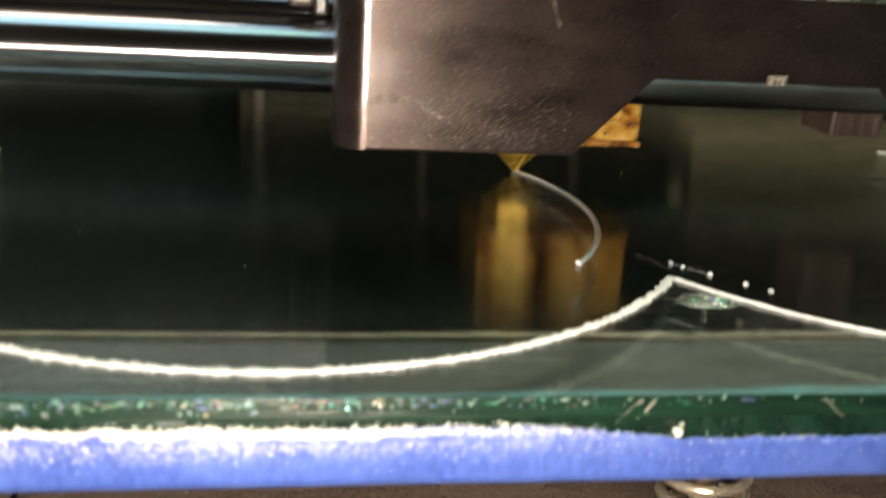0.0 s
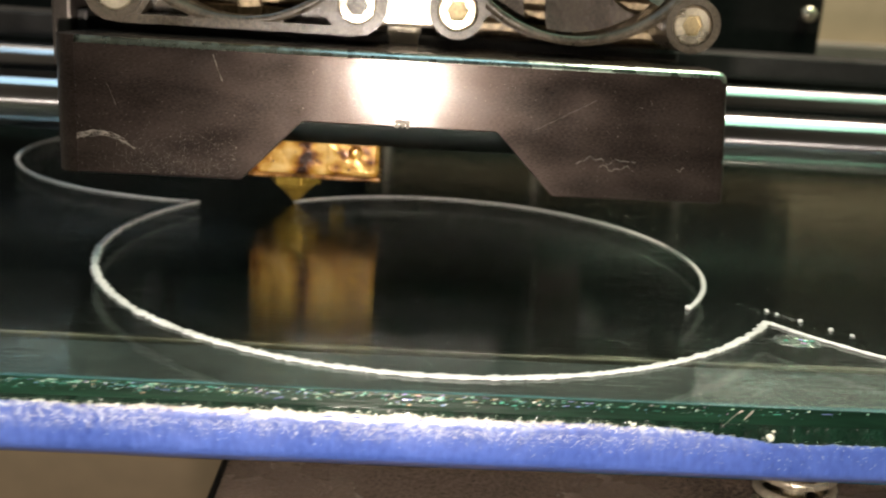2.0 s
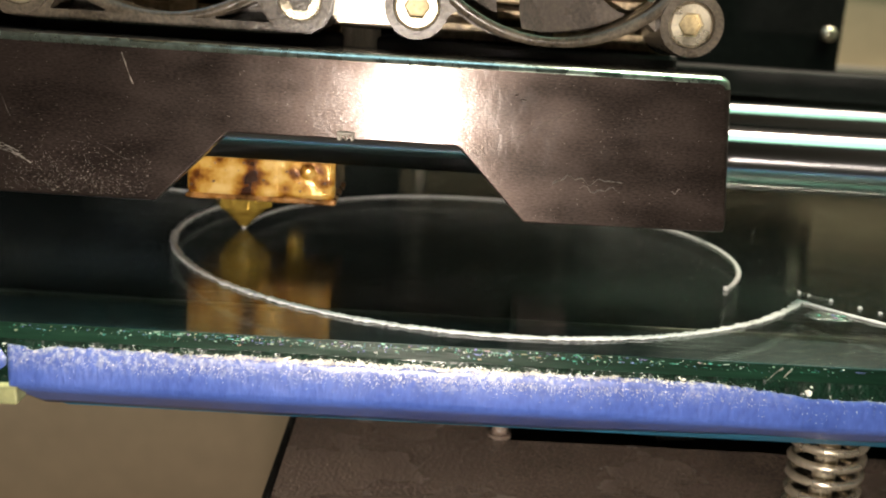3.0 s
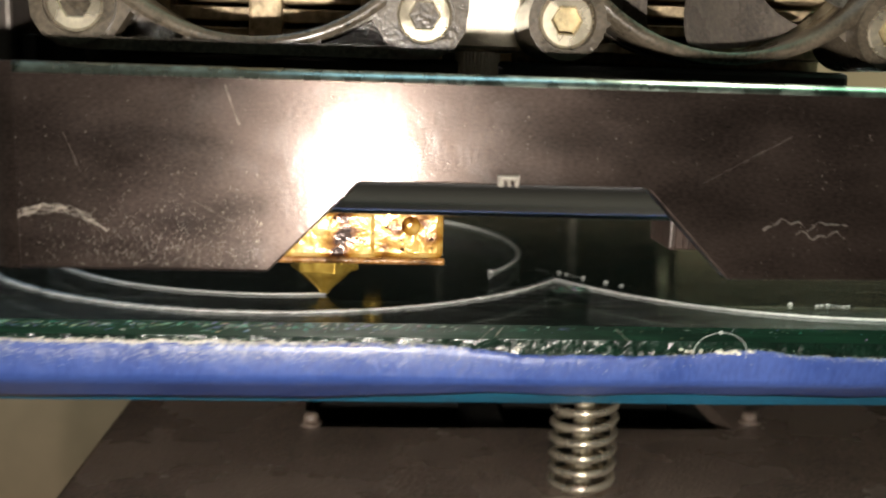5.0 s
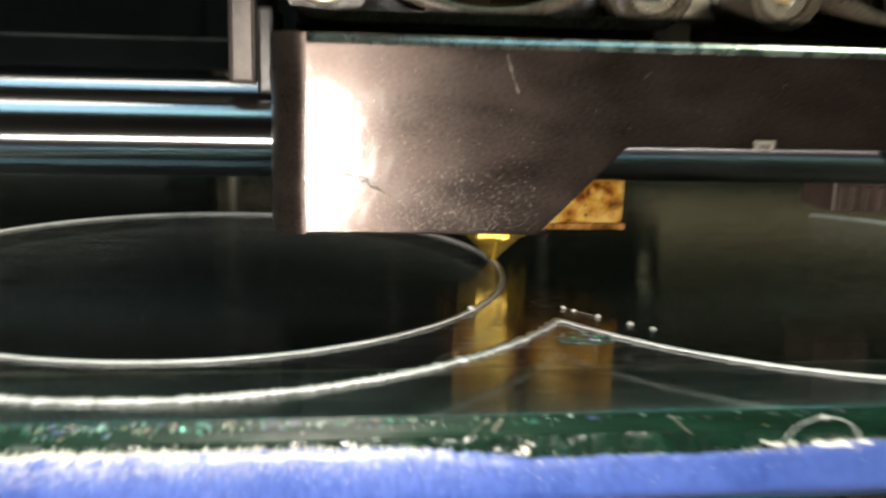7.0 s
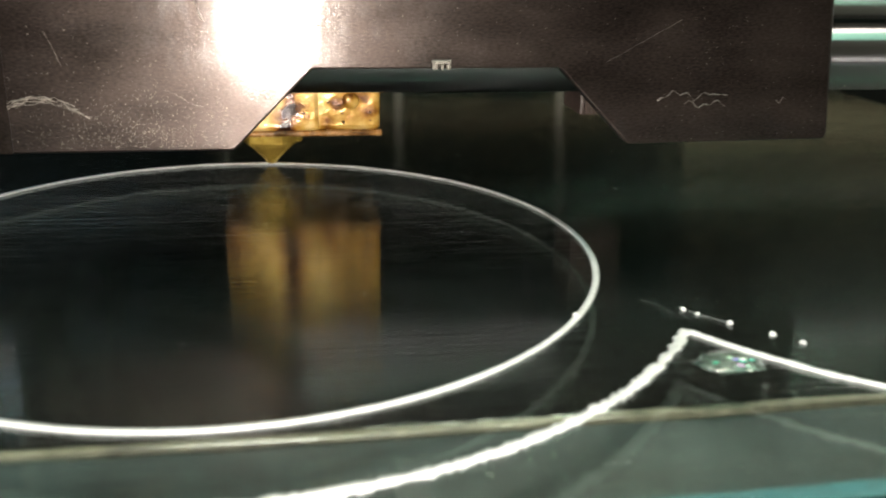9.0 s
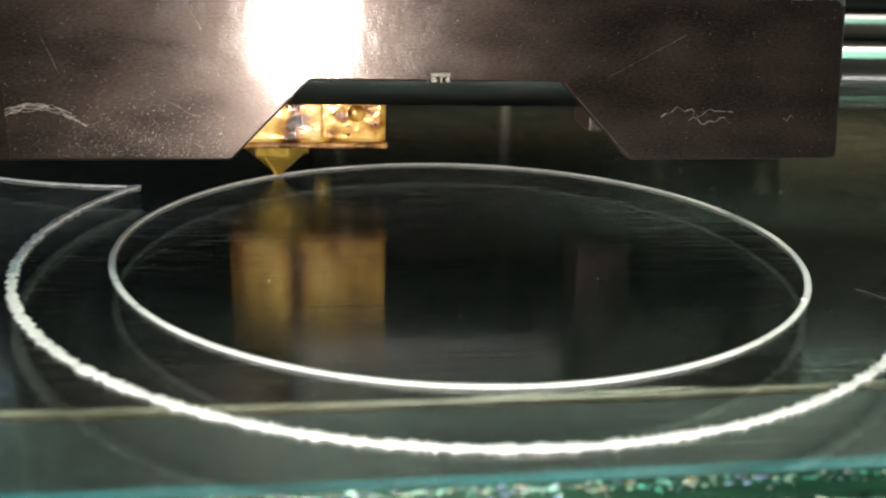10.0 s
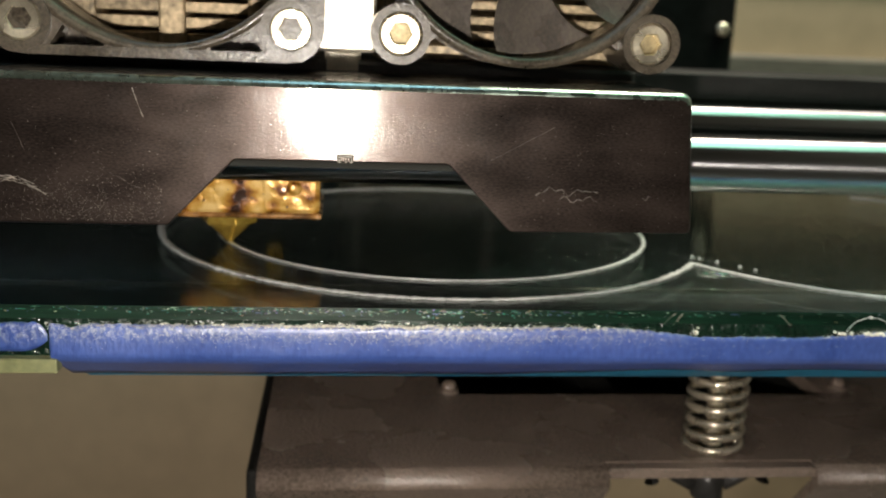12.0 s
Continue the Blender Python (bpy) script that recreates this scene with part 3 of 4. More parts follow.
# ---- printed plastic on the glass ----
def arc(cx, cy, r, a0, a1, step, wob=0.0):
    n = max(2, int(abs(math.radians(a1 - a0)) * r / step))
    return [(cx + (r + wob * noise.noise((i * 0.12, 1, 1))) * math.cos(math.radians(a0 + (a1 - a0) * i / n)),
             cy + (r + wob * noise.noise((i * 0.12, 1, 1))) * math.sin(math.radians(a0 + (a1 - a0) * i / n)), 0.17) for i in range(n + 1)]


def outline():
    o = thing("printed_outline", "pale plastic outline of joined lobes printed on the glass", "printed line")
    part("lobe", sweep(bmesh.new(), arc(0, 0, 45.0, 148.0, 327.0, 0.3, 0.12), 0.48, 0.36, 8, 0.36), PLA, o, "", True)
    part("lobe", sweep(bmesh.new(), arc(75.6, 0.2, 45.0, 213.4, 420, 0.4, 0.12), 0.32, 0.5, 8, 0.16), PLA, o, "", True)
    part("lobe", sweep(bmesh.new(), arc(-36.6, 68, 44.5, -91.7, -290, 0.4, 0.12), 0.32, 0.5, 8, 0.16), PLA, o, "", True)


def ring_pieces():
    made = []
    for k in range(6):
        r = 0.34 - 0.004 * k
        ob = part("printed_ring_piece", sweep(bmesh.new(), arc(0, 0, RING, START + 60 * k, START + 60 * (k + 1) + 0.3, 0.3, 0.03), r, 0.45, 8, 0.04), PLA, None, "", True)
        tagged(ob, "pale plastic arc freshly laid on the glass", "printed line", "pieces of the printed ring")
        made.append((ob, START + 60 * (k + 1)))
    e = bmesh.new()
    lump(e, RING * math.cos(math.radians(START)), RING * math.sin(math.radians(START)), 0.36, 0.38, 0.9)
    tagged(part("line_start", e, PLA, None, "", True), "small blob where the printed ring begins", "plastic blob")
    return made


def drips():
    d = thing("ooze_trail", "row of tiny plastic drips joined by a thread", "plastic drips")
    row = [(39.5, -19.9, 0.30), (40.3, -21.0, 0.24), (42.3, -23.3, 0.30), (44.8, -25.9, 0.33), (46.5, -27.7, 0.33)]
    row2 = [(65.8, -37.4, 0.36), (69.2, -37.7, 0.24), (69.9, -37.4, 0.2), (70.8, -37.3, 0.26), (72.6, -37.9, 0.2), (73.4, -37.6, 0.22)]
    for x, y, r in row + row2:
        b = bmesh.new()
        lump(b, x, y, r * 0.5, r)
        part("drip", b, PLA, d, "", True)
    part("thread", sweep(bmesh.new(), [(x, y, 0.12) for x, y, r in row[:3]], 0.016, 1, 5), PLA, d)
    part("thread", sweep(bmesh.new(), [(36.6, -17.2, 0.1), (37.6, -18.6, 0.1), (38.4, -21, 0.1)], 0.008, 1, 5, 0.4), PLA, d)
    part("thread", sweep(bmesh.new(), [(x, y, 0.12) for x, y, r in row2[1:]], 0.05, 1, 5), PLA, d)
    hair = thing("plastic_hair", "curled plastic hair stuck to the tape edge", "plastic strand")
    pts = []
    for i in range(31):
        k = i / 30
        a = math.pi * (1.08 - 1.16 * k)
        pts.append((52.5 + 3.1 * math.cos(a), -49.75 - 0.2 * math.sin(a), -2.7 + 2.45 * math.sin(a) + 0.1 * noise.noise((i * 0.4, 0, 3))))
    part("strand", sweep(bmesh.new(), pts, 0.05, 1, 6), PLA, hair, "", True)
    b = bmesh.new()
    lump(b, 52.4, -49.9, -0.25, 0.24, 1)
    part("tip", b, PLA, hair)
    smear = bmesh.new()
    bmesh.ops.create_icosphere(smear, subdivisions=3, radius=1.0)
    for v in smear.verts:
        w = 1 + 0.35 * noise.noise(v.co * 1.6)
        v.co = Vector((39.3 + 2.9 * v.co.x * w, -30.3 + 1.7 * v.co.y * w, max(-0.02, 0.26 * v.co.z * w))) * MM
    clear = len(smear.faces)
    # pale lumps stand in for bright glints on the drop
    for i in range(9):
        lump(smear, random.gauss(39.4, 1.1), random.gauss(-30.4, 0.5), 0.2, random.uniform(0.14, 0.34), 0.5, 1.4)
    smear.faces.ensure_lookup_table()
    for f in smear.faces[clear:]:
        f.material_index = 1
    tagged(part("glue_drop", smear, [GLUE, GLINT], None, "", True), "clear dried glue drop on the glass, with lumps coloured as glints", "glue")
    for i, (x, y, r) in enumerate([(-20, -12, 0.16), (3, 9, 0.12), (12, -13, 0.14), (-3, -22, 0.12), (24, 4, 0.12), (47, 20, 0.2), (30, 40, 0.14), (-31, -2, 0.1), (62, -24, 0.14), (-12, 3, 0.1)]):
        b = bmesh.new()
        lump(b, x, y, 0.03, r * 0.6, 0.4)
        tagged(part("speck", b, PLA), "pale dust speck on the glass bed", "speck", "specks on the glass")


# ---- print head ----
def rounded(points, rad, n=5):
    """Outline with its corners rounded."""
    out = []
    m = len(points)
    for i in range(m):
        p, a, b = Vector(points[i]), Vector(points[i - 1]), Vector(points[(i + 1) % m])
        r = rad[i] if isinstance(rad, (list, tuple)) else rad
        if r <= 0:
            out.append(tuple(p))
            continue
        u, v = (a - p).normalized(), (b - p).normalized()
        ang = u.angle(v)
        d = min(r / math.tan(ang / 2), 0.49 * (a - p).length, 0.49 * (b - p).length)
        s, e = p + u * d, p + v * d
        for k in range(n + 1):
            t = k / n
            out.append(tuple(s * (1 - t) ** 2 + p * 2 * t * (1 - t) + e * t * t))
    return out


def front_bracket(head):
    pts = [(-22.95, 10.6), (-2.8, 10.6), (4.8, 18.35), (29.2, 18.4), (36.85, 10.6), (59.0, 10.8), (57.7, 27.55), (-22.95, 27.4)]
    ring = rounded(pts, [0, 0.6, 0.5, 0.8, 0.6, 0.7, 1.4, 0], 3)
    bm, n, loops = bmesh.new(), len(ring), []
    for step in range(5):
        loop, th = [], math.radians(30 * (step - 1))
        for k, (x, z) in enumerate(ring):
            r = 0.85 if z > 26 else 0.22
            y, inset = (r * (1 - math.sin(th)), r * (1 - math.cos(th))) if step else (2.0, 0.0)
            e, f = Vector(ring[k]) - Vector(ring[k - 1]), Vector(ring[(k + 1) % n]) - Vector(ring[k])
            e, f = Vector((-e.y, e.x)).normalized(), Vector((-f.y, f.x)).normalized()
            m = (e + f) / (1 + e.dot(f)) * inset
            loop.append(bm.verts.new(Vector((x + (m.x if x > -22.85 else 0), y, z + m.y)) * MM))
        loops.append(loop)
    for i in range(4):
        for k in range(n):
            f = bm.faces.new((loops[i][k], loops[i][(k + 1) % n], loops[i + 1][(k + 1) % n], loops[i + 1][k]))
            f.material_index, f.smooth = (1 if min(ring[k][1], ring[(k + 1) % n][1]) > 26 else 0, True) if i and max(ring[k][0], ring[(k + 1) % n][0]) > -22.85 else (0, False)
    caps = [bm.faces.new(loops[0]), bm.faces.new(loops[4])]
    bm.normal_update()
    bmesh.ops.triangulate(bm, faces=caps, ngon_method="EAR_CLIP")
    br = part("front_bracket", bm, [PLATE, BEND_SHEEN], head, "glossy scuffed black anodised metal bracket with a cut-out")
    part("top_flange", boxed(-25.3, 57.6, 2.05, 26, 25.6, 27.45, bevel=0.3), PLATE, br)
    bm = bmesh.new()
    arcp = [(-22.97 - 3.0 * math.sin(a), 3.0 - 3.0 * math.cos(a)) for a in [math.pi / 2 * k / 16 for k in range(17)]]
    poly = arcp + [(-25.97, 15), (-24.1, 15), (-24.1, 3.0), (-22.97, 2.0)]
    lo = [bm.verts.new(Vector((x, y, 10.6)) * MM) for x, y in poly]
    hi = [bm.verts.new(Vector((x, y, 27.4)) * MM) for x, y in poly]
    bm.faces.new(lo)
    bm.faces.new(hi)
    for k in range(len(poly)):
        f = bm.faces.new((lo[k], lo[(k + 1) % len(poly)], hi[(k + 1) % len(poly)], hi[k]))
        f.smooth = k < 16
    part("side_flange", bm, PLATE, br, "rounded corner bent back").data.set_sharp_from_angle(angle=math.radians(25))
    part("side_flange", boxed(56.0, 57.6, 2.05, 15, 11.2, 25.5, bevel=0.3), PLATE, br)
    b = box(bmesh.new(), 16.3, 18.2, -0.35, 0.3, 18.85, 19.25, bevel=0.1, segs=1)
    for x0, x1 in ((16.35, 16.85), (17.2, 17.45), (17.75, 18.15)):
        box(b, x0, x1, -0.35, 0.3, 18.3, 18.9, bevel=0.08, segs=1)
    for i in range(12):
        lump(b, random.uniform(16.3, 18.2), -0.3, random.uniform(18.5, 19.3), random.uniform(0.07, 0.14), 1)
    part("crumb", b, GREY, br, "grey plastic crumb on the cut-out's edge")
    # scuffs
    def stroke(pts, w, lab="pale scratch", m=MARK):
        part("scratch", sweep(bmesh.new(), [(x + random.uniform(-0.03, 0.03), -0.012, z + random.uniform(-0.04, 0.04)) for x, z in pts], w, 0.5, 6, 0.85), m, br, lab)
    for lane in range(5):
        stroke([(-23.0 + 0.42 * i, 14.9 + 0.14 * lane + 1.0 * math.sin(i / 17 * 3.0) - 0.07 * i + 0.14 * random.uniform(-1, 1)) for i in range(lane % 2, 18 - lane)], 0.09)
    stroke([(39.6 + 0.4 * i, 15.1 + 0.9 * noise.noise((i * 0.35, 2, 6)) + 0.6 * math.sin(min(1, i / 6) * 2)) for i in range(20)], 0.12, "faint scratch", FAINT)
    stroke([(42.6 + 0.4 * i, 14.7 + 0.8 * noise.noise((i * 0.4, 7, 1))) for i in range(12)], 0.10, "faint scratch", FAINT)
    stroke([(52.6, 15.0), (53.0, 14.7), (53.3, 15.3), (53.7, 15.1)], 0.07, "faint scratch", FAINT)
    stroke([(-19.2 + 0.12 * i, 22.0 - 0.3 * i) for i in range(12)], 0.025, "faint scratch", FAINT)
    stroke([(-6.2 + 0.16 * i, 26.0 - 0.45 * i) for i in range(8)], 0.09)
    stroke([(34 + 0.5 * i, 19.0 + 0.28 * i) for i in range(16)], 0.022, "faint scratch", FAINT)
    stroke([(-9 + 0.5 * i, 16.5 - 0.25 * i + 0.1 * math.sin(i)) for i in range(8)], 0.03, "faint scratch", FAINT)
    bm = bmesh.new()
    for i in range(1500):
        x, z = random.uniform(-23, 57), 11 + 16 * random.random() ** 1.5
        if random.random() < 0.65:
            x, z = random.gauss(-11, 6), 11 + abs(random.gauss(0, 3.2))
        if 5 < x < 30 and z < 19.5 or not -23 < x < 57 or (-3 < x < 38 and z < 19.2):
            continue
        w, h = random.uniform(0.010, 0.035), random.uniform(0.012, 0.05)
        box(bm, x - w, x + w, -0.012, 0.05, z - h, z + h)
    tagged(part("specks", bm, MARK, br, "tiny pale scuffs and dust"), kind="stuff")


def cap_screw(parent, x, y, z):
    """Socket-head screw facing -y."""
    n = 24
    bm = bmesh.new()
    rings = []
    for r, h, hexed in ((2.68, 3.2, 0), (2.68, 0.35, 0), (2.35, 0.0, 0), (1.45, 0.0, 1), (1.30, 0.18, 1), (1.25, 1.5, 1)):
        ring = []
        for k in range(n):
            a = 2 * math.pi * k / n
            q = r / (math.cos((a % (math.pi / 3)) - math.pi / 6)) * 0.93 if hexed else r
            ring.append(bm.verts.new(Vector((x + q * math.cos(a), y + h, z + q * math.sin(a))) * MM))
        rings.append(ring)
    for a, b in zip(rings, rings[1:]):
        for k in range(n):
            bm.faces.new((a[k], a[(k + 1) % n], b[(k + 1) % n], b[k]))
    bm.faces.new(rings[0])
    bm.faces.new(rings[-1]).material_index = 1
    part("screw", bm, [STEEL, SOCKET], parent, "steel socket-head screw")


def ring_prism(bm, inner, outer, y0, y1):
    """A band between two closed outlines of equal length (x, z), from y0 to y1."""
    n = len(inner)
    lay = [[bm.verts.new(Vector((x, y, z)) * MM) for x, z in o] for o, y in ((inner, y0), (outer, y0), (outer, y1), (inner, y1))]
    for k in range(4):
        a, b = lay[k], lay[(k + 1) % 4]
        for i in range(n):
            j = (i + 1) % n
            bm.faces.new((a[i], a[j], b[j], b[i]))


def circle(cx, cz, r, n=96):
    return [(cx + r * math.cos(2 * math.pi * i / n), cz + r * math.sin(2 * math.pi * i / n)) for i in range(n)]


def square(cx, cz, half, rc, n=96):
    out = []
    for i in range(n):
        a = 2 * math.pi * i / n
        c, s = math.cos(a), math.sin(a)
        q = half / max(abs(c), abs(s))
        x, z = q * c, q * s
        ax, az = half - rc, half - rc
        if abs(x) > ax and abs(z) > az:
            sx, sz = math.copysign(ax, x), math.copysign(az, z)
            # meet the corner's arc along the ray
            bq = c * sx + s * sz
            q = bq + math.sqrt(max(0, bq * bq - (sx * sx + sz * sz - rc * rc)))
            x, z = q * c, q * s
        out.append((cx + x, cz + z))
    return out


def cooling_fan(head, cx, cz, lobed, blades):
    y = 12.1
    fan = part("fan", (lambda b: (ring_prism(b, circle(cx, cz, 18.6), square(cx, cz, 20.0, 3.9) if not lobed else circle(cx, cz, 19.7), y + 8.2, y + 10), b)[1])(bmesh.new()), FAN, head, "dusty black plastic cooling fan")
    bm = bmesh.new()
    ring_prism(bm, circle(cx, cz, 18.45), circle(cx, cz, 19.6), y + 0.1, y + 9.8)
    part("inner_rim", bm, FAN, fan, "", True)
    if not lobed:
        bm = bmesh.new()
        ring_prism(bm, square(cx, cz, 18.9, 3.0), square(cx, cz, 20.1, 4.0), y, y + 10.1)
        part("outer_rim", bm, FAN, fan)
        # front flange with a three-sided opening on each side of every boss
        bm, n = bmesh.new(), 96
        inn, out = circle(cx, cz, 19.3, n), square(cx, cz, 19.9, 3.9, n)
        for k in range(n):
            a = 360 / n * (k + 0.5) % 90
            for lo, hi in ((0, 1),) if not 19 < min(a, 90 - a) < 34 else ((0, 0.14), (0.76, 1)):
                q = [Vector(p).lerp(Vector(r), u) for p, r, u in ((inn[k], out[k], lo), (inn[k], out[k], hi), (inn[(k + 1) % n], out[(k + 1) % n], hi), (inn[(k + 1) % n], out[(k + 1) % n], lo))]
                extrude_xz(bm, [tuple(p) for p in q], y + 0.35, y + 2.4)
        part("flange", bm, FAN, fan, "flat front flange with three-sided openings")
    else:
        for s in (-1, 1):
            for w in (-1, 1):
                a0 = [(cx + s * 16 + dx, cz + w * 16 + dz) for dx, dz in ((-s * 5.2, -w * 0.2), (-s * 0.3, -w * 5.2), (s * 2.6, -w * 1.5), (-s * 1.5, w * 2.6))]
                part("corner_web", extrude_xz(bmesh.new(), a0 if s * w < 0 else a0[::-1], y + 2.2, y + 6), FAN, fan)
    for sx in (-16, 16):
        for sz in (-16, 16):
            bm = bmesh.new()
            ring_prism(bm, circle(cx + sx, cz + sz, 2.75, 28), circle(cx + sx, cz + sz, 3.75, 28), y - 0.25, y + 10)
            box(bm, cx + sx - 2.2, cx + sx + 2.2, y + 2.9, y + 3.6, cz + sz - 2.2, cz + sz + 2.2)
            part("screw_boss", bm, FAN, fan)
            cap_screw(fan, cx + sx, y + 0.1, cz + sz)
    part("hub", lathe(bmesh.new(), [(0.5, y + 1), (9.5, y + 1), (10, y + 1.6), (10, y + 8)], (cx, 0, cz), "y", 40), BLADE, fan, "", True)
    if lobed:
        part("motor_mount", boxed(cx - 1.2, cx + 1.2, y + 8.6, y + 9.8, cz - 18.6, cz + 18.6, bevel=0.2), FAN, fan)
    if blades:
        for k in range(7):
            bm = bmesh.new()
            rows = []
            a0 = 2 * math.pi * k / 7 + 0.25
            for i in range(9):
                r = 9.6 + (18.0 - 9.6) * i / 8
                row = []
                for j in range(7):
                    u = j / 6 - 0.5
                    ang = a0 + u * (0.66 + 0.10 * i / 8) + 0.16 * (i / 8) ** 2
                    row.append((cx + r * math.cos(ang), y + 4.6 + 5.2 * u + 1.2 * math.cos(u * 3), cz + r * math.sin(ang)))
                rows.append(row)
            for dy in (0, 0.6):
                g = [[bm.verts.new(Vector((p[0], p[1] + dy, p[2])) * MM) for p in row] for row in rows]
                for i in range(8):
                    for j in range(6):
                        bm.faces.new((g[i][j], g[i + 1][j], g[i + 1][j + 1], g[i][j + 1]))
            part("blade", bm, BLADE, fan, "", True)


def heat_sink(head, x0, x1, post):
    hs = part("heat_sink", boxed(x0, x1, 33, 48, 29.0, 70, bevel=0.3), SINK, head, "finned metal heat sink behind the fan")
    z = 30.2
    while z < 52:
        part("fin", boxed(x0 + 1, x1 - 1, 24.0, 33.0, z, z + (1.4 if post else 1.1), bevel=0.12, segs=1), SINK, hs)
        z += 2.05
    if post:
        part("rib", boxed(-7.3, -3.9, 22.6, 33, 29.6, 56, bevel=0.4), SINK, hs)
        part("side_block", boxed(x0 + 1, -15.4, 23.4, 33, 29.6, 56, bevel=0.5), SINK, hs)
        part("side_block", boxed(4.2, x1 - 1, 23.4, 33, 29.6, 56, bevel=0.5), SINK, hs)


def hot_end(head):
    he = part("heater_block", boxed(-6.0, 14.0, 27.4, 44.0, 6.5, 17.0, bevel=0.8, segs=3), KAPTON, head, "heater block wrapped in glossy amber tape with brown burns")
    part("tape_wrap", boxed(-6.1, 6.4, 27.25, 44.1, 6.4, 12, bevel=0.7, segs=3), KAPTON, he, "crumpled amber tape layer")
    part("base_strip", boxed(-6.3, 14.2, 27.2, 44.3, 5.9, 6.7, bevel=0.3), SCORCHED, he, "stained lower edge")
    bm = bmesh.new()
    for i in range(16):
        lump(bm, random.uniform(-5.5, 13.7), 27.3, random.uniform(6.6, 12), random.uniform(0.1, 0.28), 0.8)
    tagged(part("residue", bm, CHAR, he, "brown burnt plastic spots"), kind="stuff")
    part("thermistor_screw", lathe(bmesh.new(), [(0.3, 26.9), (0.9, 27.0), (1.1, 27.3), (1.1, 28)], (10.2, 0, 10.4), "y", 18), KAPTON, he, "", True)
    noz = bmesh.new()
    hexa = [(4.35 * math.cos(math.pi / 3 * k + 0.873), 4.35 * math.sin(math.pi / 3 * k + 0.873)) for k in range(6)]
    lo = [noz.verts.new(Vector((x, NOZZLE_Y + y, 3.35)) * MM) for x, y in hexa]
    hi = [noz.verts.new(Vector((x, NOZZLE_Y + y, 6.0)) * MM) for x, y in hexa]
    noz.faces.new(lo)
    noz.faces.new(hi)
    for i in range(6):
        noz.faces.new((lo[i], lo[(i + 1) % 6], hi[(i + 1) % 6], hi[i]))
    bmesh.ops.bevel(noz, geom=list(noz.edges), offset=0.25 * MM, segments=2, profile=0.5, affect="EDGES")
    nz = part("nozzle", noz, BRASS, head, "polished brass nozzle")
    part("tip", lathe(bmesh.new(), [(0.35, 0.28), (0.6, 0.3), (1.0, 0.9), (3.35, 3.15), (3.5, 3.6)], (0, NOZZLE_Y, 0), "z", 32), BRASS, nz, "", True)
    part("probe_pin", lathe(bmesh.new(), [(0.5, 3.2), (1.3, 3.6), (1.5, 4.4), (1.5, 25.5)], (6.0, 50.0, 0), "z", 16), BRASS, head, "slim brass pin behind the heater block", True)
    part("heat_break", lathe(bmesh.new(), [(2.6, 17.0), (2.6, 31)], (1.5, NOZZLE_Y, 0), "z", 20), STEEL, head, "", True)
    con = part("terminal_block", boxed(40.4, 47.6, 28, 36, 8.1, 17.4, bevel=0.25), TERM, head, "brown ridged terminal block")
    for k in range(4):
        part("ridge", boxed(40.9 + 1.75 * k, 41.9 + 1.75 * k, 27.4, 28.1, 8.3, 11.4, bevel=0.15, segs=1), TERM, con)
    part("terminal_mount", boxed(38, 50, 28, 44, 17.5, 29, bevel=0.5), BLACK, head)


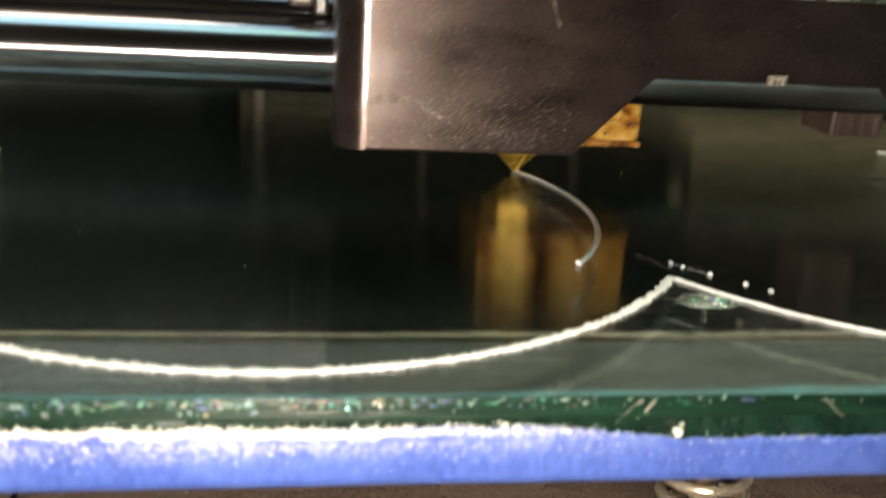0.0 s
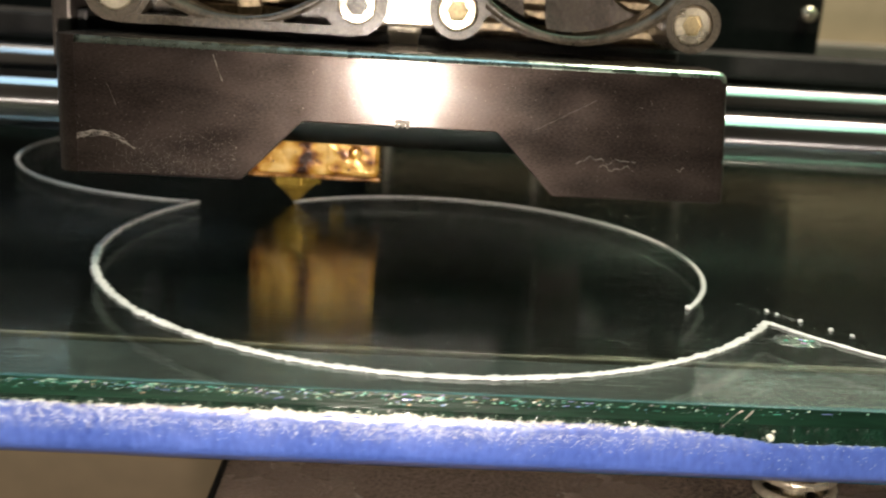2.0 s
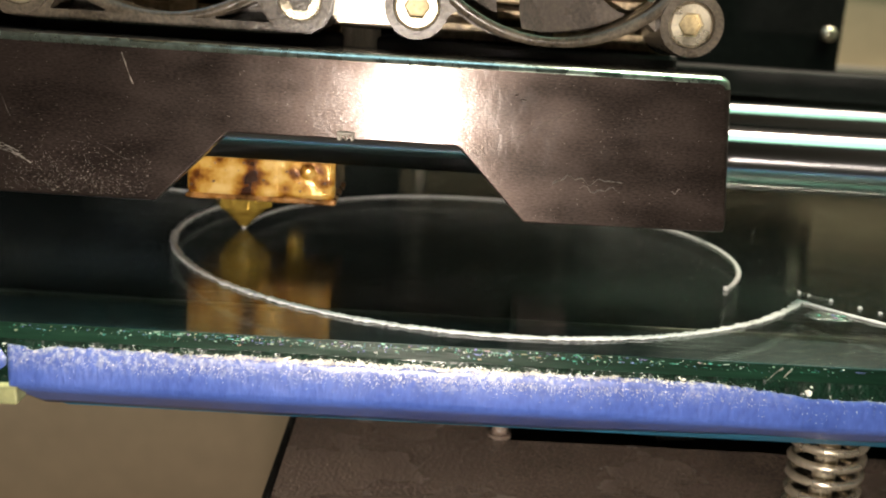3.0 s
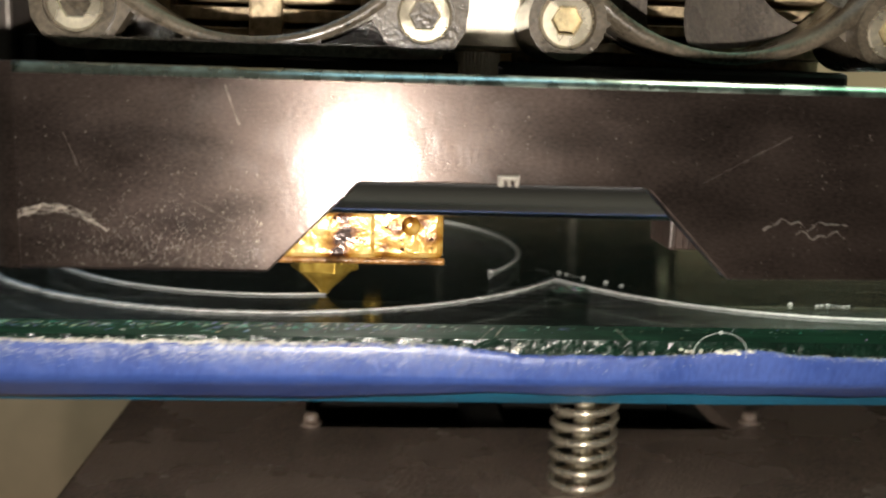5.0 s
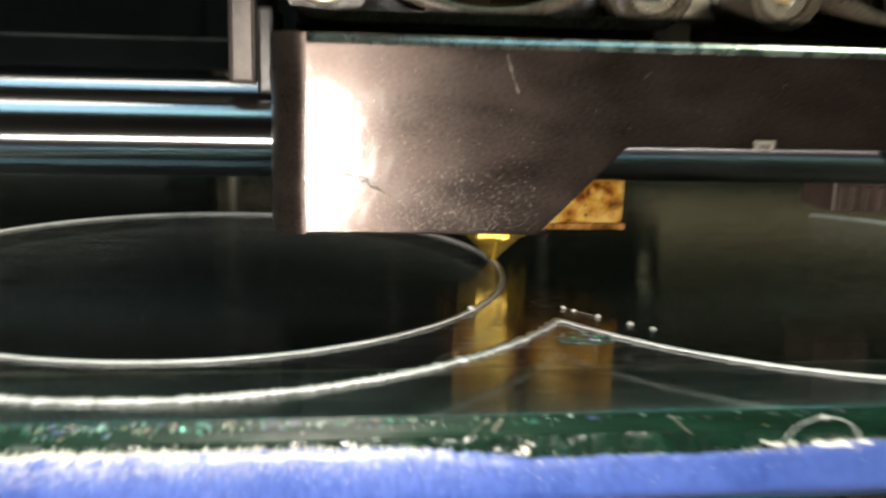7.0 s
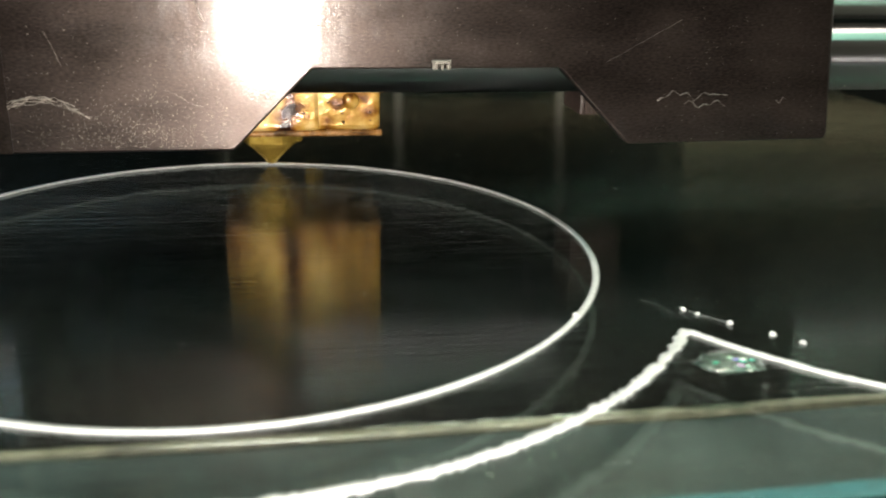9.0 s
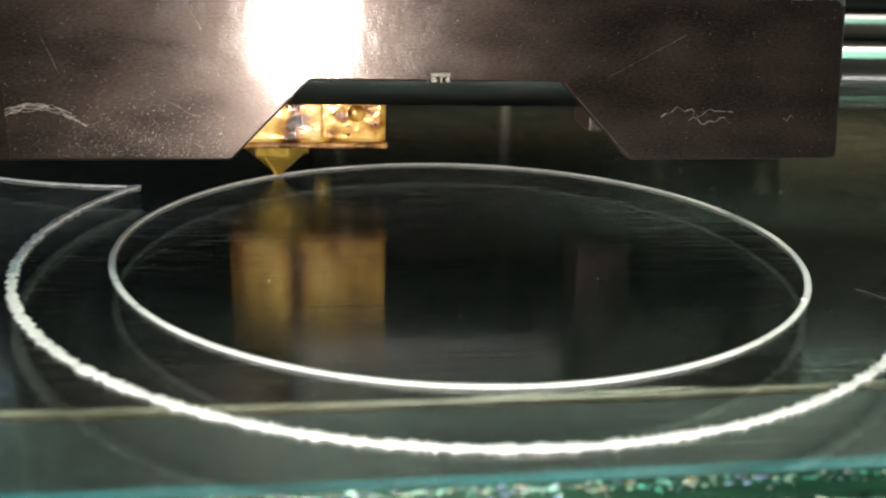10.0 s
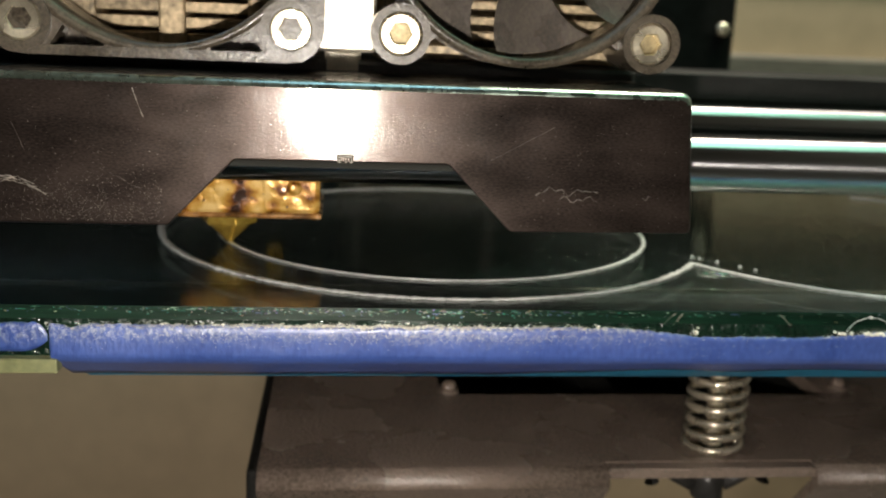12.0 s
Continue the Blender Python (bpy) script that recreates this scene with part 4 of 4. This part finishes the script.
def print_head():
    head = thing("extruder_carriage", "twin-fan extruder carriage with black front bracket and brass nozzle", "extruder")
    front_bracket(head)
    cooling_fan(head, -5.6, 48.8, False, False)
    cooling_fan(head, 39.9, 48.8, True, True)
    heat_sink(head, -24.5, 13.5, True)
    heat_sink(head, 21.5, 58.5, False)
    part("spacer_bar", boxed(13.4, 21.2, 22.3, 33, 30.0, 75, bevel=0.5), ALU, head, "bright bare aluminium bar between the fans")
    bm = bmesh.new()
    ring_prism(bm, [(16.8 + 0.6 * math.cos(k * math.pi / 40), 25.2 + 0.6 * math.sin(k * math.pi / 40)) for k in range(80)],
               [(16.8 + (2.4 + 0.11 * (k % 2)) * math.cos(k * math.pi / 40), 25.2 + (2.4 + 0.11 * (k % 2)) * math.sin(k * math.pi / 40)) for k in range(80)], -29.9, -27.5)
    for v in bm.verts:
        v.co = Vector((v.co.x, v.co.z, -v.co.y))
    part("standoff", bm, KNURL, head, "short knurled metal standoff")
    part("base_block", boxed(-24.5, 58, 24, 80, 17.5 + 8, 29.0, bevel=0.6), BLACK, head, "black carriage body")
    part("side_arm", boxed(-30.6, -27.9, 14, 60, 22.5, 80, bevel=0.5), ARM, head, "dull grey upright metal arm")
    part("arm_foot", boxed(-28.0, -26.4, 16, 40, 21.5, 30, bevel=0.4), BLACK, head)
    part("rear_body", boxed(-24, 58, 48.5, 84, 29.2, 90, bevel=1), BLACK, head)
    hot_end(head)
    return head


def gantry():
    g = thing("rod_gantry", "pair of polished steel rods carrying the print head", "linear rods")
    for y in (17, 72):
        part("rod", lathe(bmesh.new(), [(3.6, -230), (4, -229.6), (4, 229.6), (3.6, 230)], (0, y, 17.2), "x", 64), CHROME, g, "polished steel rod", True)
    belt = bmesh.new()
    box(belt, -224, 224, 48.8, 49.6, 11.5, 18.9)
    for i in range(223):
        box(belt, -222.5 + 2 * i, -221.5 + 2 * i, 49.55, 50.3, 11.6, 18.8)
    part("toothed_belt", belt, RUBBER, g, "black toothed drive belt")
    part("belt_cover", boxed(-224, 224, 72.6, 94, 22.2, 27.0, bevel=0.5), BLACK, g, "black cover strip over the rear rod")
    for x in (-235, 235):
        part("end_block", boxed(x - 10, x + 10, 2, 96, 8, 30, bevel=1), BLACK, g)
    return g


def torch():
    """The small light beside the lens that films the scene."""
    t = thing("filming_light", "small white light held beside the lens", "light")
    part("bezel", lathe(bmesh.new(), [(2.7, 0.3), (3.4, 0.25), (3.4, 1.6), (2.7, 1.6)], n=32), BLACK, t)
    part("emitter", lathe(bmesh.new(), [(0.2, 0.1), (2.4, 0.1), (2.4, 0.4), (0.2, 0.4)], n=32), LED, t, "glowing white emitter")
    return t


room()
print_bed()
bed_support()
bed_spring()
outline()
ring = ring_pieces()
drips()
head = print_head()
rods = gantry()
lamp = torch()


def head_at(t):
    a = math.radians(turn_at(t))
    return RING * math.cos(a) * MM, (RING * math.sin(a) - NOZZLE_Y) * MM


def motions():
    steps = [0.25 * i for i in range(49)]
    walk(head, [(t, pose(*head_at(t), 0)) for t in steps])
    walk(rods, [(t, pose(0, head_at(t)[1], 0)) for t in steps])
    for ob, end in ring:
        walk(ob, [(t, pose(0, 0, 0, 0, 0, min(turn_at(t), end) - end)) for t in steps])
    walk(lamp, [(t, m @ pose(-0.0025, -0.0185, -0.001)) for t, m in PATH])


motions()
